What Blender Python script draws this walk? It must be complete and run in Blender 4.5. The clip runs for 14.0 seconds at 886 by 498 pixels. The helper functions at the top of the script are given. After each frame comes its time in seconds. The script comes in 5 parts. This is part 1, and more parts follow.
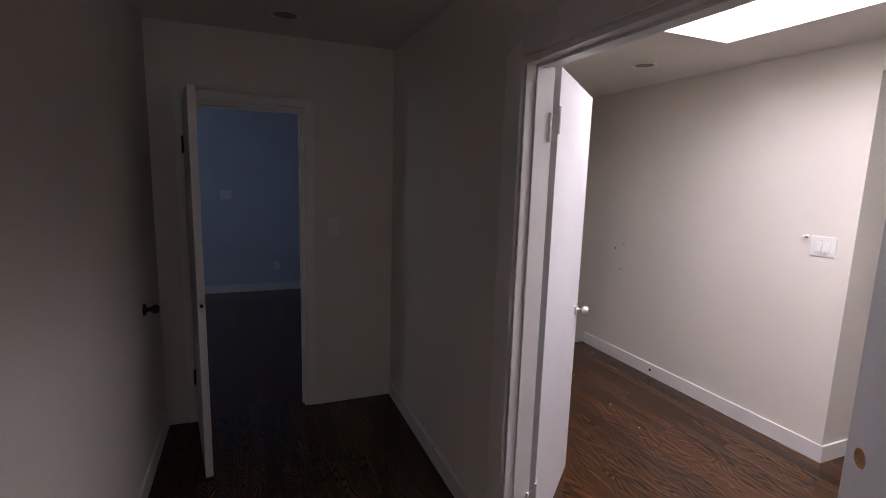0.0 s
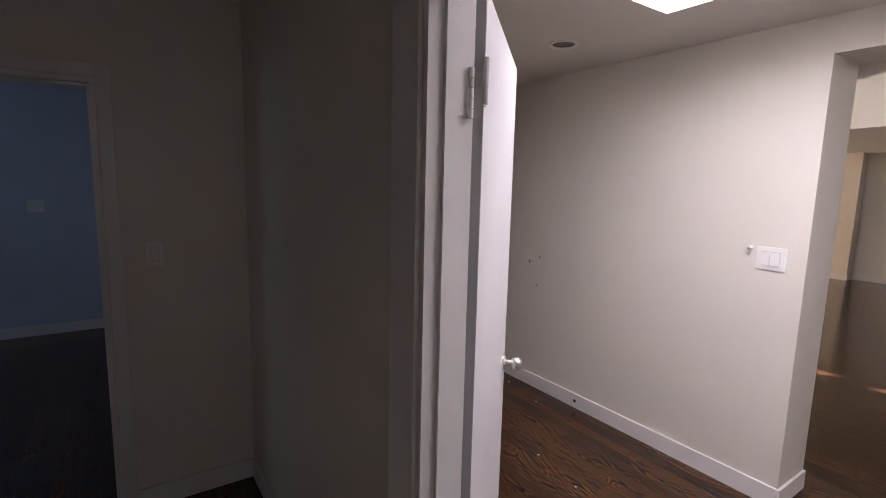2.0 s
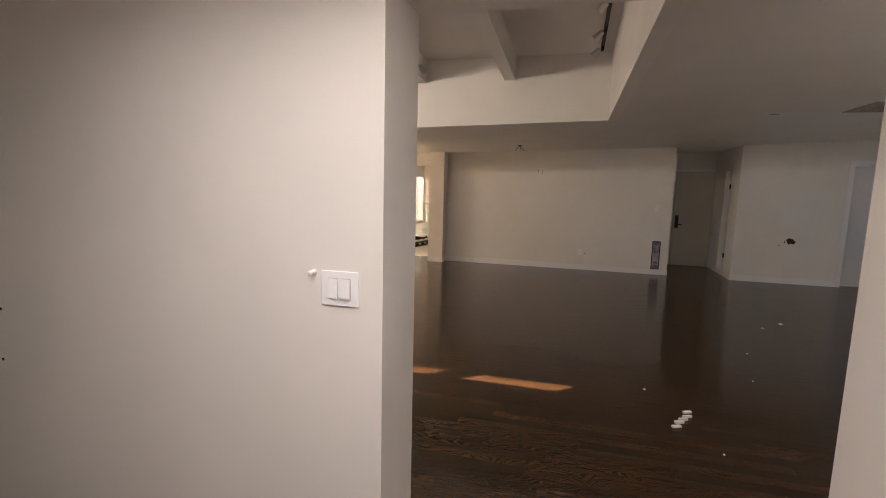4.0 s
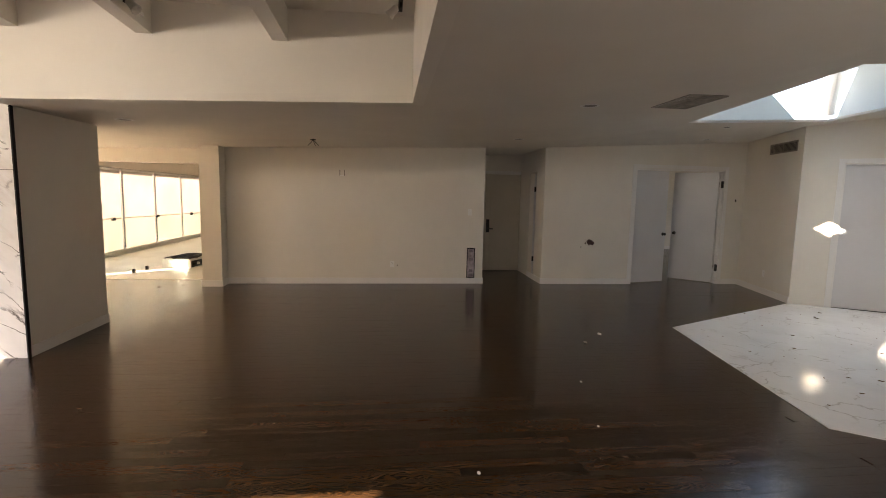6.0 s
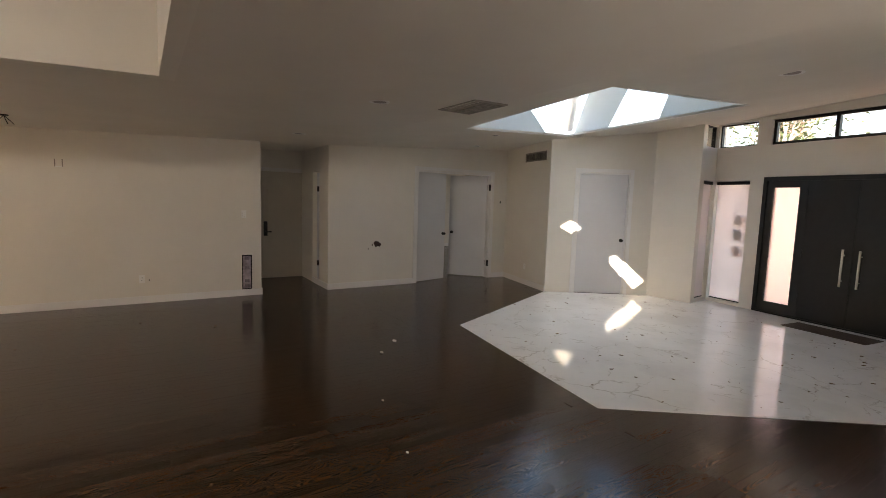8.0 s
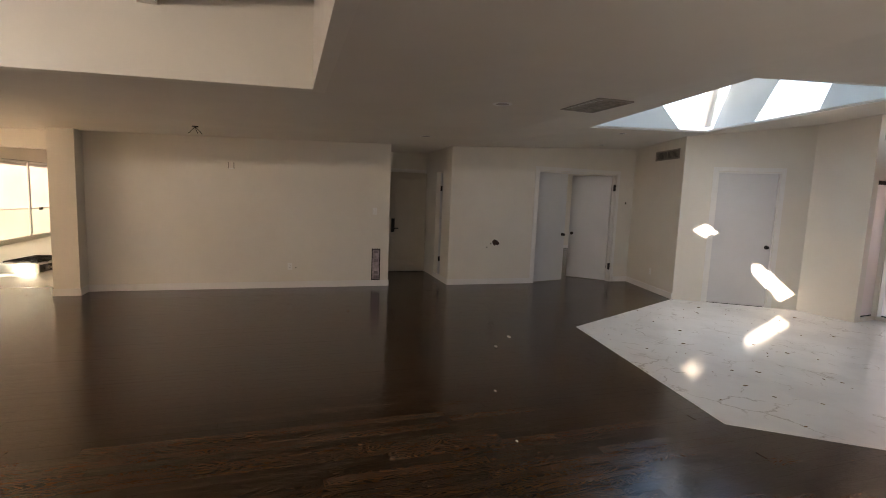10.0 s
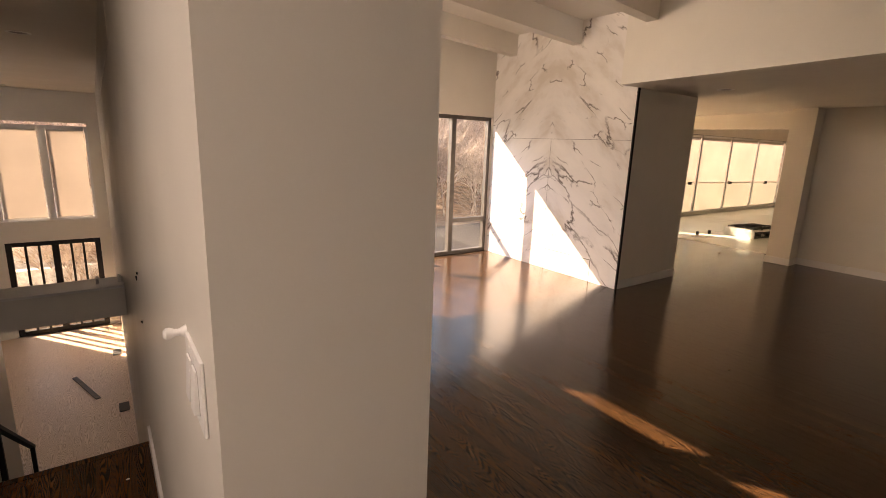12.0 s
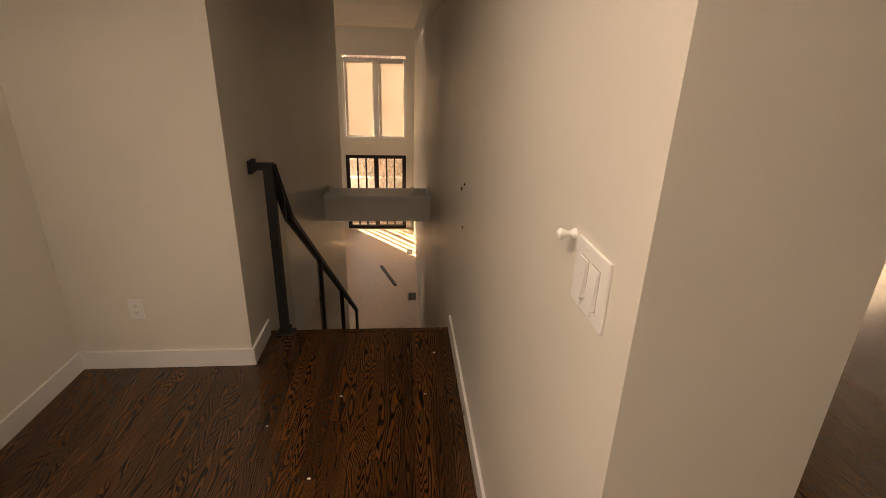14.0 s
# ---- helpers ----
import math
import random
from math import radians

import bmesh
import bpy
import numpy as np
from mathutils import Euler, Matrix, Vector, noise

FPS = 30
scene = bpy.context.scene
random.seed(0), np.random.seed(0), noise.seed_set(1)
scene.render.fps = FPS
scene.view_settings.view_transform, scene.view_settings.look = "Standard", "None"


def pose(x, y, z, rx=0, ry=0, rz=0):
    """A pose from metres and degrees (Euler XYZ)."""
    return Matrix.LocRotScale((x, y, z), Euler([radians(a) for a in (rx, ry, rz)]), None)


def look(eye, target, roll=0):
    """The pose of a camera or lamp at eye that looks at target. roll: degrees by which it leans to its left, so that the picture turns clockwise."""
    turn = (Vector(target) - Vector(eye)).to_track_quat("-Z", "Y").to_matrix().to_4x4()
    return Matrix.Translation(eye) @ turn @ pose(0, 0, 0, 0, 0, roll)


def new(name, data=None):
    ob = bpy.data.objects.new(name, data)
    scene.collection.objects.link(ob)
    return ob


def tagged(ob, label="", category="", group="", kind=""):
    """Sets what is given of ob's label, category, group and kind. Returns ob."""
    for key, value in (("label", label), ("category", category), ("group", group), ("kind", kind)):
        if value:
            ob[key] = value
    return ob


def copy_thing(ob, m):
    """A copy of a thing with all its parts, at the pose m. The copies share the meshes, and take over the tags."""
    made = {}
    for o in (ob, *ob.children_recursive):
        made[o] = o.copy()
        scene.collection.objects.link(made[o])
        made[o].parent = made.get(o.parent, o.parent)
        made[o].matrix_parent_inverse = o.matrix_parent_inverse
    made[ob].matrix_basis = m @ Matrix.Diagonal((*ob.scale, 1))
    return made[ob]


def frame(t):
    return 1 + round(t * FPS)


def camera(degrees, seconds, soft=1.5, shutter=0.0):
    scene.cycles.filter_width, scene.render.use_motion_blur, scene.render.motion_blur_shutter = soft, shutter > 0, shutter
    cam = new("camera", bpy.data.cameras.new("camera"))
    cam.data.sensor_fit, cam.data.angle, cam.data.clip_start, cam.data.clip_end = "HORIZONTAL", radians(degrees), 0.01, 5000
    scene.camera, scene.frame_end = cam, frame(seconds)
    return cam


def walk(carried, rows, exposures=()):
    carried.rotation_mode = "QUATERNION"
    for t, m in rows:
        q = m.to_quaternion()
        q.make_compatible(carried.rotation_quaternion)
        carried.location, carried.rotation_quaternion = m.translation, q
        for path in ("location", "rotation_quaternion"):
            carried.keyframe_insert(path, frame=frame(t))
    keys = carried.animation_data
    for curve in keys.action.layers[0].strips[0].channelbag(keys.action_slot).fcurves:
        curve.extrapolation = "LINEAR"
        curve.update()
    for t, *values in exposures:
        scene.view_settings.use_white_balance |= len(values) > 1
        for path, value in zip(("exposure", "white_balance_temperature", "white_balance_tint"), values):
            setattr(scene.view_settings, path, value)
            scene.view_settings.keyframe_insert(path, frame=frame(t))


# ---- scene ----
cam = camera(85.7, 14.0, 0.9)
PATH = [
    (0, (0.127, 0.214, 1.629), (0.879, 2.042, 1.322), 1.7),
    (0.5, (0.222, 0.469, 1.652), (0.941, 2.31, 1.348), 1.7),
    (1, (0.295, 0.655, 1.637), (1.09, 2.466, 1.338), 1.7),
    (1.5, (0.371, 0.795, 1.636), (1.318, 2.533, 1.35), 1.5),
    (2, (0.528, 0.9, 1.621), (1.646, 2.535, 1.345), 1.4),
    (2.5, (0.792, 0.963, 1.624), (2.109, 2.444, 1.356), 1.5),
    (3, (1.112, 1.081, 1.614), (2.675, 2.298, 1.336), 1.4),
    (3.5, (1.438, 1.224, 1.644), (3.218, 2.097, 1.378), 1.4),
    (3.7, (1.59, 1.238, 1.632), (3.441, 1.948, 1.374), 1.3),
    (4, (1.825, 1.198, 1.627), (3.739, 1.717, 1.365), 1.5),
    (4.2, (2.002, 1.177, 1.649), (3.941, 1.593, 1.389), 1.5),
    (6.3, (3.485, 1.071, 1.601), (5.437, 0.697, 1.377), 1.3),
    (6.5, (3.575, 1.079, 1.602), (5.501, 0.586, 1.377), 1.4),
    (7, (3.725, 1.044, 1.63), (5.552, 0.258, 1.418), 1.3),
    (7.2, (3.765, 1.007, 1.637), (5.54, 0.111, 1.425), 1.4),
    (9.3, (3.837, 1.077, 1.634), (5.484, -0.038, 1.43), 1.9),
    (9.5, (3.788, 1.091, 1.626), (5.508, 0.092, 1.422), 1.9),
    (10, (3.676, 1.068, 1.619), (5.565, 0.449, 1.398), 2.3),
    (10.3, (3.586, 1.085, 1.64), (5.546, 0.77, 1.401), 2.2),
    (10.5, (3.505, 1.101, 1.641), (5.488, 1.006, 1.395), 2.5),
    (10.7, (3.403, 1.143, 1.644), (5.382, 1.284, 1.386), 2.2),
    (11, (3.30, 1.182, 1.685), (5.208, 1.704, 1.397), 2.5),
    (11.4, (3.238, 1.148, 1.66), (4.938, 2.151, 1.342), 2.7),
    (11.5, (3.23, 1.145, 1.658), (4.838, 2.287, 1.327), 2.3),
    (11.7, (3.211, 1.165, 1.65), (4.633, 2.522, 1.287), 2.0),
    (12, (3.15, 1.182, 1.647), (4.293, 2.765, 1.215), 2.1),
    (12.5, (3.008, 1.236, 1.619), (3.741, 3.011, 1.059), 1.3),
    (13, (2.946, 1.241, 1.616), (3.477, 3.065, 0.991), 1.6),
    (13.5, (2.939, 1.251, 1.608), (3.279, 3.104, 0.935), 1.6),
    (14, (2.939, 1.254, 1.6), (3.106, 3.113, 0.882), 1.6),
]
walk(cam, [(t, look(eye, target, roll)) for t, eye, target, roll in PATH],
     exposures=[(0.0, 3.42, 6400, 22), (2.0, 3.3, 6400, 22), (4.0, 3.15, 7000, 18), (6.5, 3.2, 7500, 14), (9.5, 3.2, 7300, 14), (10.2, 3.1, 7450, 17), (11.0, 2.65, 8000, 25), (12.5, 2.6, 9500, 22), (14.0, 2.75, 10500, 20)])

# ---- world, sun, large lights ----
SUN_FROM = Vector((-0.70, 0.92, 0.805)).normalized()
world = bpy.data.worlds.new("sky")
scene.world = world
world.use_nodes = True
wn = world.node_tree
sky = wn.nodes.new("ShaderNodeTexSky")
sky.sky_type = 'NISHITA'
sky.sun_disc = False
sky.sun_elevation = math.asin(SUN_FROM.z)
sky.sun_rotation = math.atan2(SUN_FROM.x, SUN_FROM.y)
wn.links.new(sky.outputs[0], wn.nodes["Background"].inputs[0])
wn.nodes["Background"].inputs[1].default_value = 0.09
sun = new("sun", bpy.data.lights.new("sun", "SUN"))
sun.data.energy = 3.9
sun.data.angle = radians(0.45)
sun.data.color = (1.0, 0.90, 0.76)
sun.matrix_world = look((0, 0, 30), Vector((0, 0, 30)) - SUN_FROM)


def skylight_lamp(name, at, aim, sx, sy, watts, colour):
    lamp = new(name, bpy.data.lights.new(name, "AREA"))
    lamp.data.shape, lamp.data.size, lamp.data.size_y = "RECTANGLE", sx, sy
    lamp.data.energy, lamp.data.color = watts, colour
    lamp.matrix_world = look(at, aim)
    return lamp


# the sky's light in roof lights and windows out of sight, plus two fills
skylight_lamp("sky_in_hall_skylight", (2.2, 1.42, 2.66), (2.2, 1.42, 0), 0.88, 1.60, 4.8, (0.95, 0.95, 1.0))
skylight_lamp("sky_over_foyer", (8.05, -3.82, 5.4), (8.05, -3.82, 0), 4.4, 4.4, 84, (0.90, 0.95, 1.0))
skylight_lamp("sky_before_window", (6.0, 9.3, 4.5), (6.0, 5.6, 1.4), 5.0, 3.2, 75, (0.14, 0.42, 1.0))
# fill for the far wall, set in an added west opening
skylight_lamp("west_wall_fill", (3.45, -1.15, 1.25), (12, -0.2, 1.3), 1.4, 1.6, 1.3, (1.0, 0.93, 0.84))
skylight_lamp("sky_in_clerestory", (3.27, 5.3, 2.68), (11.9, 3.0, 1.2), 1.9, 0.3, 18, (1.0, 0.93, 0.84))
skylight_lamp("sky_in_blue_room", (-2.55, 5.2, 1.5), (0, 5.2, 1.2), 1.3, 1.1, 0.62, (0.62, 0.76, 1.0))
# fill for daylight from other rooms, set in an added back opening
skylight_lamp("corridor_fill", (0.34, -2.05, 1.55), (0.34, 2, 1.2), 0.85, 1.0, 0.2, (1.0, 0.93, 0.86))

# ---- materials ----
def nodes_of(name):
    m = bpy.data.materials.new(name)
    m.use_nodes = True
    return m, m.node_tree, m.node_tree.nodes["Principled BSDF"]


def add(nt, kind, **values):
    n = nt.nodes.new(kind)
    for key, value in values.items():
        n.inputs[key.replace("_", " ")].default_value = value
    return n


def ramp(nt, source, stops):
    r = nt.nodes.new("ShaderNodeValToRGB")
    while len(r.color_ramp.elements) < len(stops):
        r.color_ramp.elements.new(0.5)
    for e, (p, c) in zip(r.color_ramp.elements, stops):
        e.position, e.color = p, (*c, 1)
    nt.links.new(source, r.inputs[0])
    return r


def world_place(nt, scale=(1, 1, 1), random_from=None):
    """World position, shifted by a random amount from an object or an island, scaled per axis."""
    geo = nt.nodes.new("ShaderNodeNewGeometry")
    out = geo.outputs["Position"]
    if random_from:
        src = nt.nodes.new("ShaderNodeObjectInfo").outputs["Random"] if random_from == "object" else geo.outputs["Random Per Island"]
        mul = nt.nodes.new("ShaderNodeVectorMath")
        mul.operation = "MULTIPLY_ADD"
        nt.links.new(src, mul.inputs[0])
        mul.inputs[1].default_value = (37.0, 91.0, 53.0)
        nt.links.new(out, mul.inputs[2])
        out = mul.outputs[0]
    m = nt.nodes.new("ShaderNodeVectorMath")
    m.operation = "MULTIPLY"
    nt.links.new(out, m.inputs[0])
    m.inputs[1].default_value = scale
    return m.outputs[0]


def bump(nt, bsdf, height, strength, distance):
    b = add(nt, "ShaderNodeBump", Strength=strength, Distance=distance)
    nt.links.new(height, b.inputs["Height"])
    nt.links.new(b.outputs[0], bsdf.inputs["Normal"])
    return b


def paint(name, colour, rough=0.6, dirt=0.10, relief=0.06, scuff=1.3):
    """Rolled wall paint: fine stipple, faint large stains."""
    m, nt, b = nodes_of(name)
    co = world_place(nt)
    big = add(nt, "ShaderNodeTexNoise", Scale=scuff, Detail=6.0, Roughness=0.6)
    nt.links.new(co, big.inputs["Vector"])
    lo = [c * (1 - dirt) for c in colour]
    r = ramp(nt, big.outputs[0], [(0.35, lo), (0.62, colour)])
    nt.links.new(r.outputs[0], b.inputs["Base Color"])
    fine = add(nt, "ShaderNodeTexNoise", Scale=230.0, Detail=3.0)
    nt.links.new(co, fine.inputs["Vector"])
    bump(nt, b, fine.outputs[0], relief, 0.004)
    rr = ramp(nt, big.outputs[0], [(0.3, [rough + 0.08] * 3), (0.7, [rough - 0.06] * 3)])
    nt.links.new(rr.outputs[0], b.inputs["Roughness"])
    return m


def plain(name, colour, rough=0.5, metal=0.0, vary=0.12, scale=14.0, relief=0.0):
    m, nt, b = nodes_of(name)
    co = world_place(nt)
    n = add(nt, "ShaderNodeTexNoise", Scale=scale, Detail=5.0)
    nt.links.new(co, n.inputs["Vector"])
    r = ramp(nt, n.outputs[0], [(0.3, [c * (1 - vary) for c in colour]), (0.7, [min(1, c * (1 + vary)) for c in colour])])
    nt.links.new(r.outputs[0], b.inputs["Base Color"])
    b.inputs["Roughness"].default_value, b.inputs["Metallic"].default_value = rough, metal
    if relief:
        bump(nt, b, n.outputs[0], relief, 0.01)
    return m


def oak(name, random_from, dark=(0.0080, 0.0037, 0.0020), light=(0.096, 0.039, 0.0142), rough=0.16):
    """Stained oak strip: open grain that runs along y, a tone of its own for each board."""
    m, nt, b = nodes_of(name)
    co = world_place(nt, (1, 1, 1), random_from)
    def scaled(v):
        s = nt.nodes.new("ShaderNodeVectorMath")
        s.operation = "MULTIPLY"
        nt.links.new(co, s.inputs[0])
        s.inputs[1].default_value = v
        return s.outputs[0]

    def maths(op, a, b=None, c=None):
        n = nt.nodes.new("ShaderNodeMath")
        n.operation = op
        for k, v in enumerate((a, b, c)):
            if v is None:
                continue
            if isinstance(v, (int, float)):
                n.inputs[k].default_value = v
            else:
                nt.links.new(v, n.inputs[k])
        return n.outputs[0]

    # growth rings: lines across the board, pulled into arches along it
    ring = add(nt, "ShaderNodeTexNoise", Scale=1.0, Detail=2.0, Roughness=0.4)
    nt.links.new(scaled((11.0, 0.9, 1.0)), ring.inputs["Vector"])
    sep = nt.nodes.new("ShaderNodeSeparateXYZ")
    nt.links.new(co, sep.inputs[0])
    phase = maths("MULTIPLY_ADD", ring.outputs[0], 265.0, maths("MULTIPLY", sep.outputs[0], 250.0))
    rings = maths("MULTIPLY_ADD", maths("SINE", phase), 0.5, 0.5)
    fib = add(nt, "ShaderNodeTexNoise", Scale=150.0, Detail=4.0)
    st2 = nt.nodes.new("ShaderNodeVectorMath")
    st2.operation = "MULTIPLY"
    nt.links.new(co, st2.inputs[0])
    st2.inputs[1].default_value = (1.0, 0.03, 1.0)
    nt.links.new(st2.outputs[0], fib.inputs["Vector"])
    mix = nt.nodes.new("ShaderNodeMath")
    mix.operation = "MULTIPLY_ADD"
    nt.links.new(fib.outputs[0], mix.inputs[0])
    mix.inputs[1].default_value = 0.55
    nt.links.new(rings, mix.inputs[2])
    mid = [(a * 0.45 + c * 0.55) for a, c in zip(dark, light)]
    r = ramp(nt, mix.outputs[0], [(0.34, dark), (0.66, mid), (1.0, light)])
    tone = nt.nodes.new("ShaderNodeHueSaturation")
    src = nt.nodes.new("ShaderNodeObjectInfo").outputs["Random"] if random_from == "object" else nt.nodes.new("ShaderNodeNewGeometry").outputs["Random Per Island"]
    mr = nt.nodes.new("ShaderNodeMapRange")
    mr.inputs["To Min"].default_value, mr.inputs["To Max"].default_value = 0.68, 1.32
    nt.links.new(src, mr.inputs["Value"])
    nt.links.new(mr.outputs[0], tone.inputs["Value"])
    nt.links.new(r.outputs[0], tone.inputs["Color"])
    nt.links.new(tone.outputs[0], b.inputs["Base Color"])
    b.inputs["Roughness"].default_value = rough
    b.inputs["Specular IOR Level"].default_value = 0.5
    # hand-scraped hollows under the open grain
    hollow = add(nt, "ShaderNodeTexNoise", Scale=1.0, Detail=2.0)
    nt.links.new(scaled((9.0, 3.5, 1.0)), hollow.inputs["Vector"])
    relief = maths("MULTIPLY_ADD", hollow.outputs[0], 1.6, maths("MULTIPLY", mix.outputs[0], 0.16))
    bump(nt, b, relief, 0.24, 0.002)
    return m


def marble(name, base, vein, scale, rough, vein_width=0.02, cloud=0.10, tint=(1, 1, 1), mirror_y=None):
    """White marble: soft clouds, and two sets of broken veins, long ones and short ones."""
    m, nt, b = nodes_of(name)
    co = world_place(nt)
    if mirror_y is not None:
        # two slabs opened like a book: the figure is mirrored about one upright line, and leans
        sp, cb = nt.nodes.new("ShaderNodeSeparateXYZ"), nt.nodes.new("ShaderNodeCombineXYZ")
        nt.links.new(co, sp.inputs[0])

        def maths(op, a, c, d=None):
            n = nt.nodes.new("ShaderNodeMath")
            n.operation = op
            for i, v in enumerate((a, c, d)):
                if v is None:
                    continue
                if isinstance(v, (int, float)):
                    n.inputs[i].default_value = v
                else:
                    nt.links.new(v, n.inputs[i])
            return n.outputs[0]

        off = maths("ABSOLUTE", maths("SUBTRACT", sp.outputs[1], mirror_y), 0.0)
        along = maths("MULTIPLY_ADD", off, 0.62, maths("MULTIPLY", sp.outputs[2], 0.78))
        across = maths("MULTIPLY_ADD", off, 0.78, maths("MULTIPLY", sp.outputs[2], -0.62))
        nt.links.new(maths("MULTIPLY_ADD", along, 1.9, 6.35), cb.inputs[0])
        nt.links.new(maths("MULTIPLY", across, 0.75), cb.inputs[1])
        co = cb.outputs[0]

    def noise_at(s, detail, rough_, vec=co):
        n = add(nt, "ShaderNodeTexNoise", Scale=s, Detail=detail, Roughness=rough_)
        nt.links.new(vec, n.inputs["Vector"])
        return n

    def warped(s, amount):
        w = noise_at(s, 7.0, 0.62)
        ma = nt.nodes.new("ShaderNodeVectorMath")
        ma.operation = "MULTIPLY_ADD"
        nt.links.new(w.outputs["Color"], ma.inputs[0])
        ma.inputs[1].default_value = (amount,) * 3
        nt.links.new(co, ma.inputs[2])
        return ma.outputs[0]

    def veins(s, width, lo, hi, seed):
        vor = nt.nodes.new("ShaderNodeTexVoronoi")
        vor.feature = "DISTANCE_TO_EDGE"
        vor.inputs["Scale"].default_value = s
        sh = nt.nodes.new("ShaderNodeVectorMath")
        sh.inputs[1].default_value = (seed, seed * 1.7, seed * 0.6)
        nt.links.new(warped(s * 1.3, 0.7 / s), sh.inputs[0])
        nt.links.new(sh.outputs[0], vor.inputs["Vector"])
        line = ramp(nt, vor.outputs["Distance"], [(0.0, (1, 1, 1)), (width, (0, 0, 0))])
        g = ramp(nt, noise_at(s * 1.15, 3.0, 0.5, sh.outputs[0]).outputs[0], [(lo, (0, 0, 0)), (hi, (1, 1, 1))])
        mul = nt.nodes.new("ShaderNodeMath")
        mul.operation = "MULTIPLY"
        nt.links.new(line.outputs[0], mul.inputs[0])
        nt.links.new(g.outputs[0], mul.inputs[1])
        return mul.outputs[0]

    cl = noise_at(scale * 1.1, 9.0, 0.6, warped(scale, 0.5 / scale))
    body = ramp(nt, cl.outputs[0], [(0.36, [c * (1 - 3.2 * cloud) * t for c, t in zip(base, tint)]), (0.47, [c * (1 - cloud) for c in base]), (0.58, base)])
    both = nt.nodes.new("ShaderNodeMath")
    both.operation = "MAXIMUM"
    nt.links.new(veins(scale, vein_width, 0.50, 0.60, 0.0), both.inputs[0])
    nt.links.new(veins(scale * 2.3, vein_width * 1.3, 0.53, 0.62, 4.3), both.inputs[1])
    mx = nt.nodes.new("ShaderNodeMix")
    mx.data_type = "RGBA"
    nt.links.new(both.outputs[0], mx.inputs[0])
    nt.links.new(body.outputs[0], mx.inputs[6])
    mx.inputs[7].default_value = (*vein, 1)
    nt.links.new(mx.outputs[2], b.inputs["Base Color"])
    b.inputs["Roughness"].default_value = rough
    return m


def glass(name, colour=(0.95, 1, 0.98), rough=0.0):
    m, nt, b = nodes_of(name)
    b.inputs["Base Color"].default_value = (*colour, 1)
    b.inputs["Roughness"].default_value = rough
    b.inputs["IOR"].default_value = 1.45
    b.inputs["Transmission Weight"].default_value = 1.0
    return m


def thin_glass(name, colour=(0.96, 0.98, 0.97)):
    """A window pane: straight through, with a faint gloss on its face."""
    m, nt, b = nodes_of(name)
    clear = nt.nodes.new("ShaderNodeBsdfTransparent")
    clear.inputs[0].default_value = (*colour, 1)
    gloss = nt.nodes.new("ShaderNodeBsdfGlossy")
    gloss.inputs["Roughness"].default_value = 0.01
    edge = add(nt, "ShaderNodeLayerWeight", Blend=0.5)
    steep = nt.nodes.new("ShaderNodeMath")
    steep.operation = "POWER"
    steep.inputs[1].default_value = 5.0
    nt.links.new(edge.outputs["Facing"], steep.inputs[0])
    share = nt.nodes.new("ShaderNodeMath")
    share.operation = "MULTIPLY_ADD"
    share.inputs[1].default_value, share.inputs[2].default_value = 0.7, 0.035
    nt.links.new(steep.outputs[0], share.inputs[0])
    mx = nt.nodes.new("ShaderNodeMixShader")
    nt.links.new(share.outputs[0], mx.inputs[0])
    nt.links.new(clear.outputs[0], mx.inputs[1])
    nt.links.new(gloss.outputs[0], mx.inputs[2])
    nt.links.new(mx.outputs[0], nt.nodes["Material Output"].inputs["Surface"])
    nt.nodes.remove(b)
    return m


def cloth(name, colour, through_colour, rough=0.9, share=0.55):
    """A roller blind: fine weave, lets light through."""
    m, nt, b = nodes_of(name)
    b.inputs["Base Color"].default_value = (*colour, 1)
    b.inputs["Roughness"].default_value = rough
    tr = nt.nodes.new("ShaderNodeBsdfTranslucent")
    n = add(nt, "ShaderNodeTexNoise", Scale=1.5, Detail=4.0)
    nt.links.new(world_place(nt), n.inputs["Vector"])
    r = ramp(nt, n.outputs[0], [(0.3, [c * 0.86 for c in through_colour]), (0.7, through_colour)])
    nt.links.new(r.outputs[0], tr.inputs["Color"])
    mx = nt.nodes.new("ShaderNodeMixShader")
    mx.inputs[0].default_value = share
    nt.links.new(b.outputs[0], mx.inputs[1])
    nt.links.new(tr.outputs[0], mx.inputs[2])
    nt.links.new(mx.outputs[0], nt.nodes["Material Output"].inputs["Surface"])
    return m


WALL = paint("wall_paint", (0.76, 0.72, 0.655), 0.4, 0.05)
BLUE = paint("blue_wall_paint", (0.56, 0.63, 0.72), 0.55)
CEIL = paint("ceiling_paint", (0.74, 0.70, 0.64), 0.62, 0.04)
TRIM = paint("trim_paint", (0.80, 0.785, 0.77), 0.32, 0.06, 0.02)
DOOR = paint("door_paint", (0.67, 0.665, 0.68), 0.34, 0.06, 0.03)
OAK_ONE = oak("dark_oak_board", "object")
OAK_MANY = oak("dark_oak_boards", "island")
# large room: the same oak with a weaker, less red grain
OAK_ROOM_ONE = oak("room_oak_board", "object", (0.0095, 0.0048, 0.0026), (0.070, 0.0335, 0.0145), 0.17)
OAK_ROOM = oak("room_oak_boards", "island", (0.0095, 0.0048, 0.0026), (0.070, 0.0335, 0.0145), 0.17)
OAK_PALE = oak("pale_oak_boards", "island", (0.36, 0.24, 0.16), (0.62, 0.48, 0.37), 0.35)
SUBFLOOR = plain("subfloor", (0.012, 0.008, 0.006), 0.9)
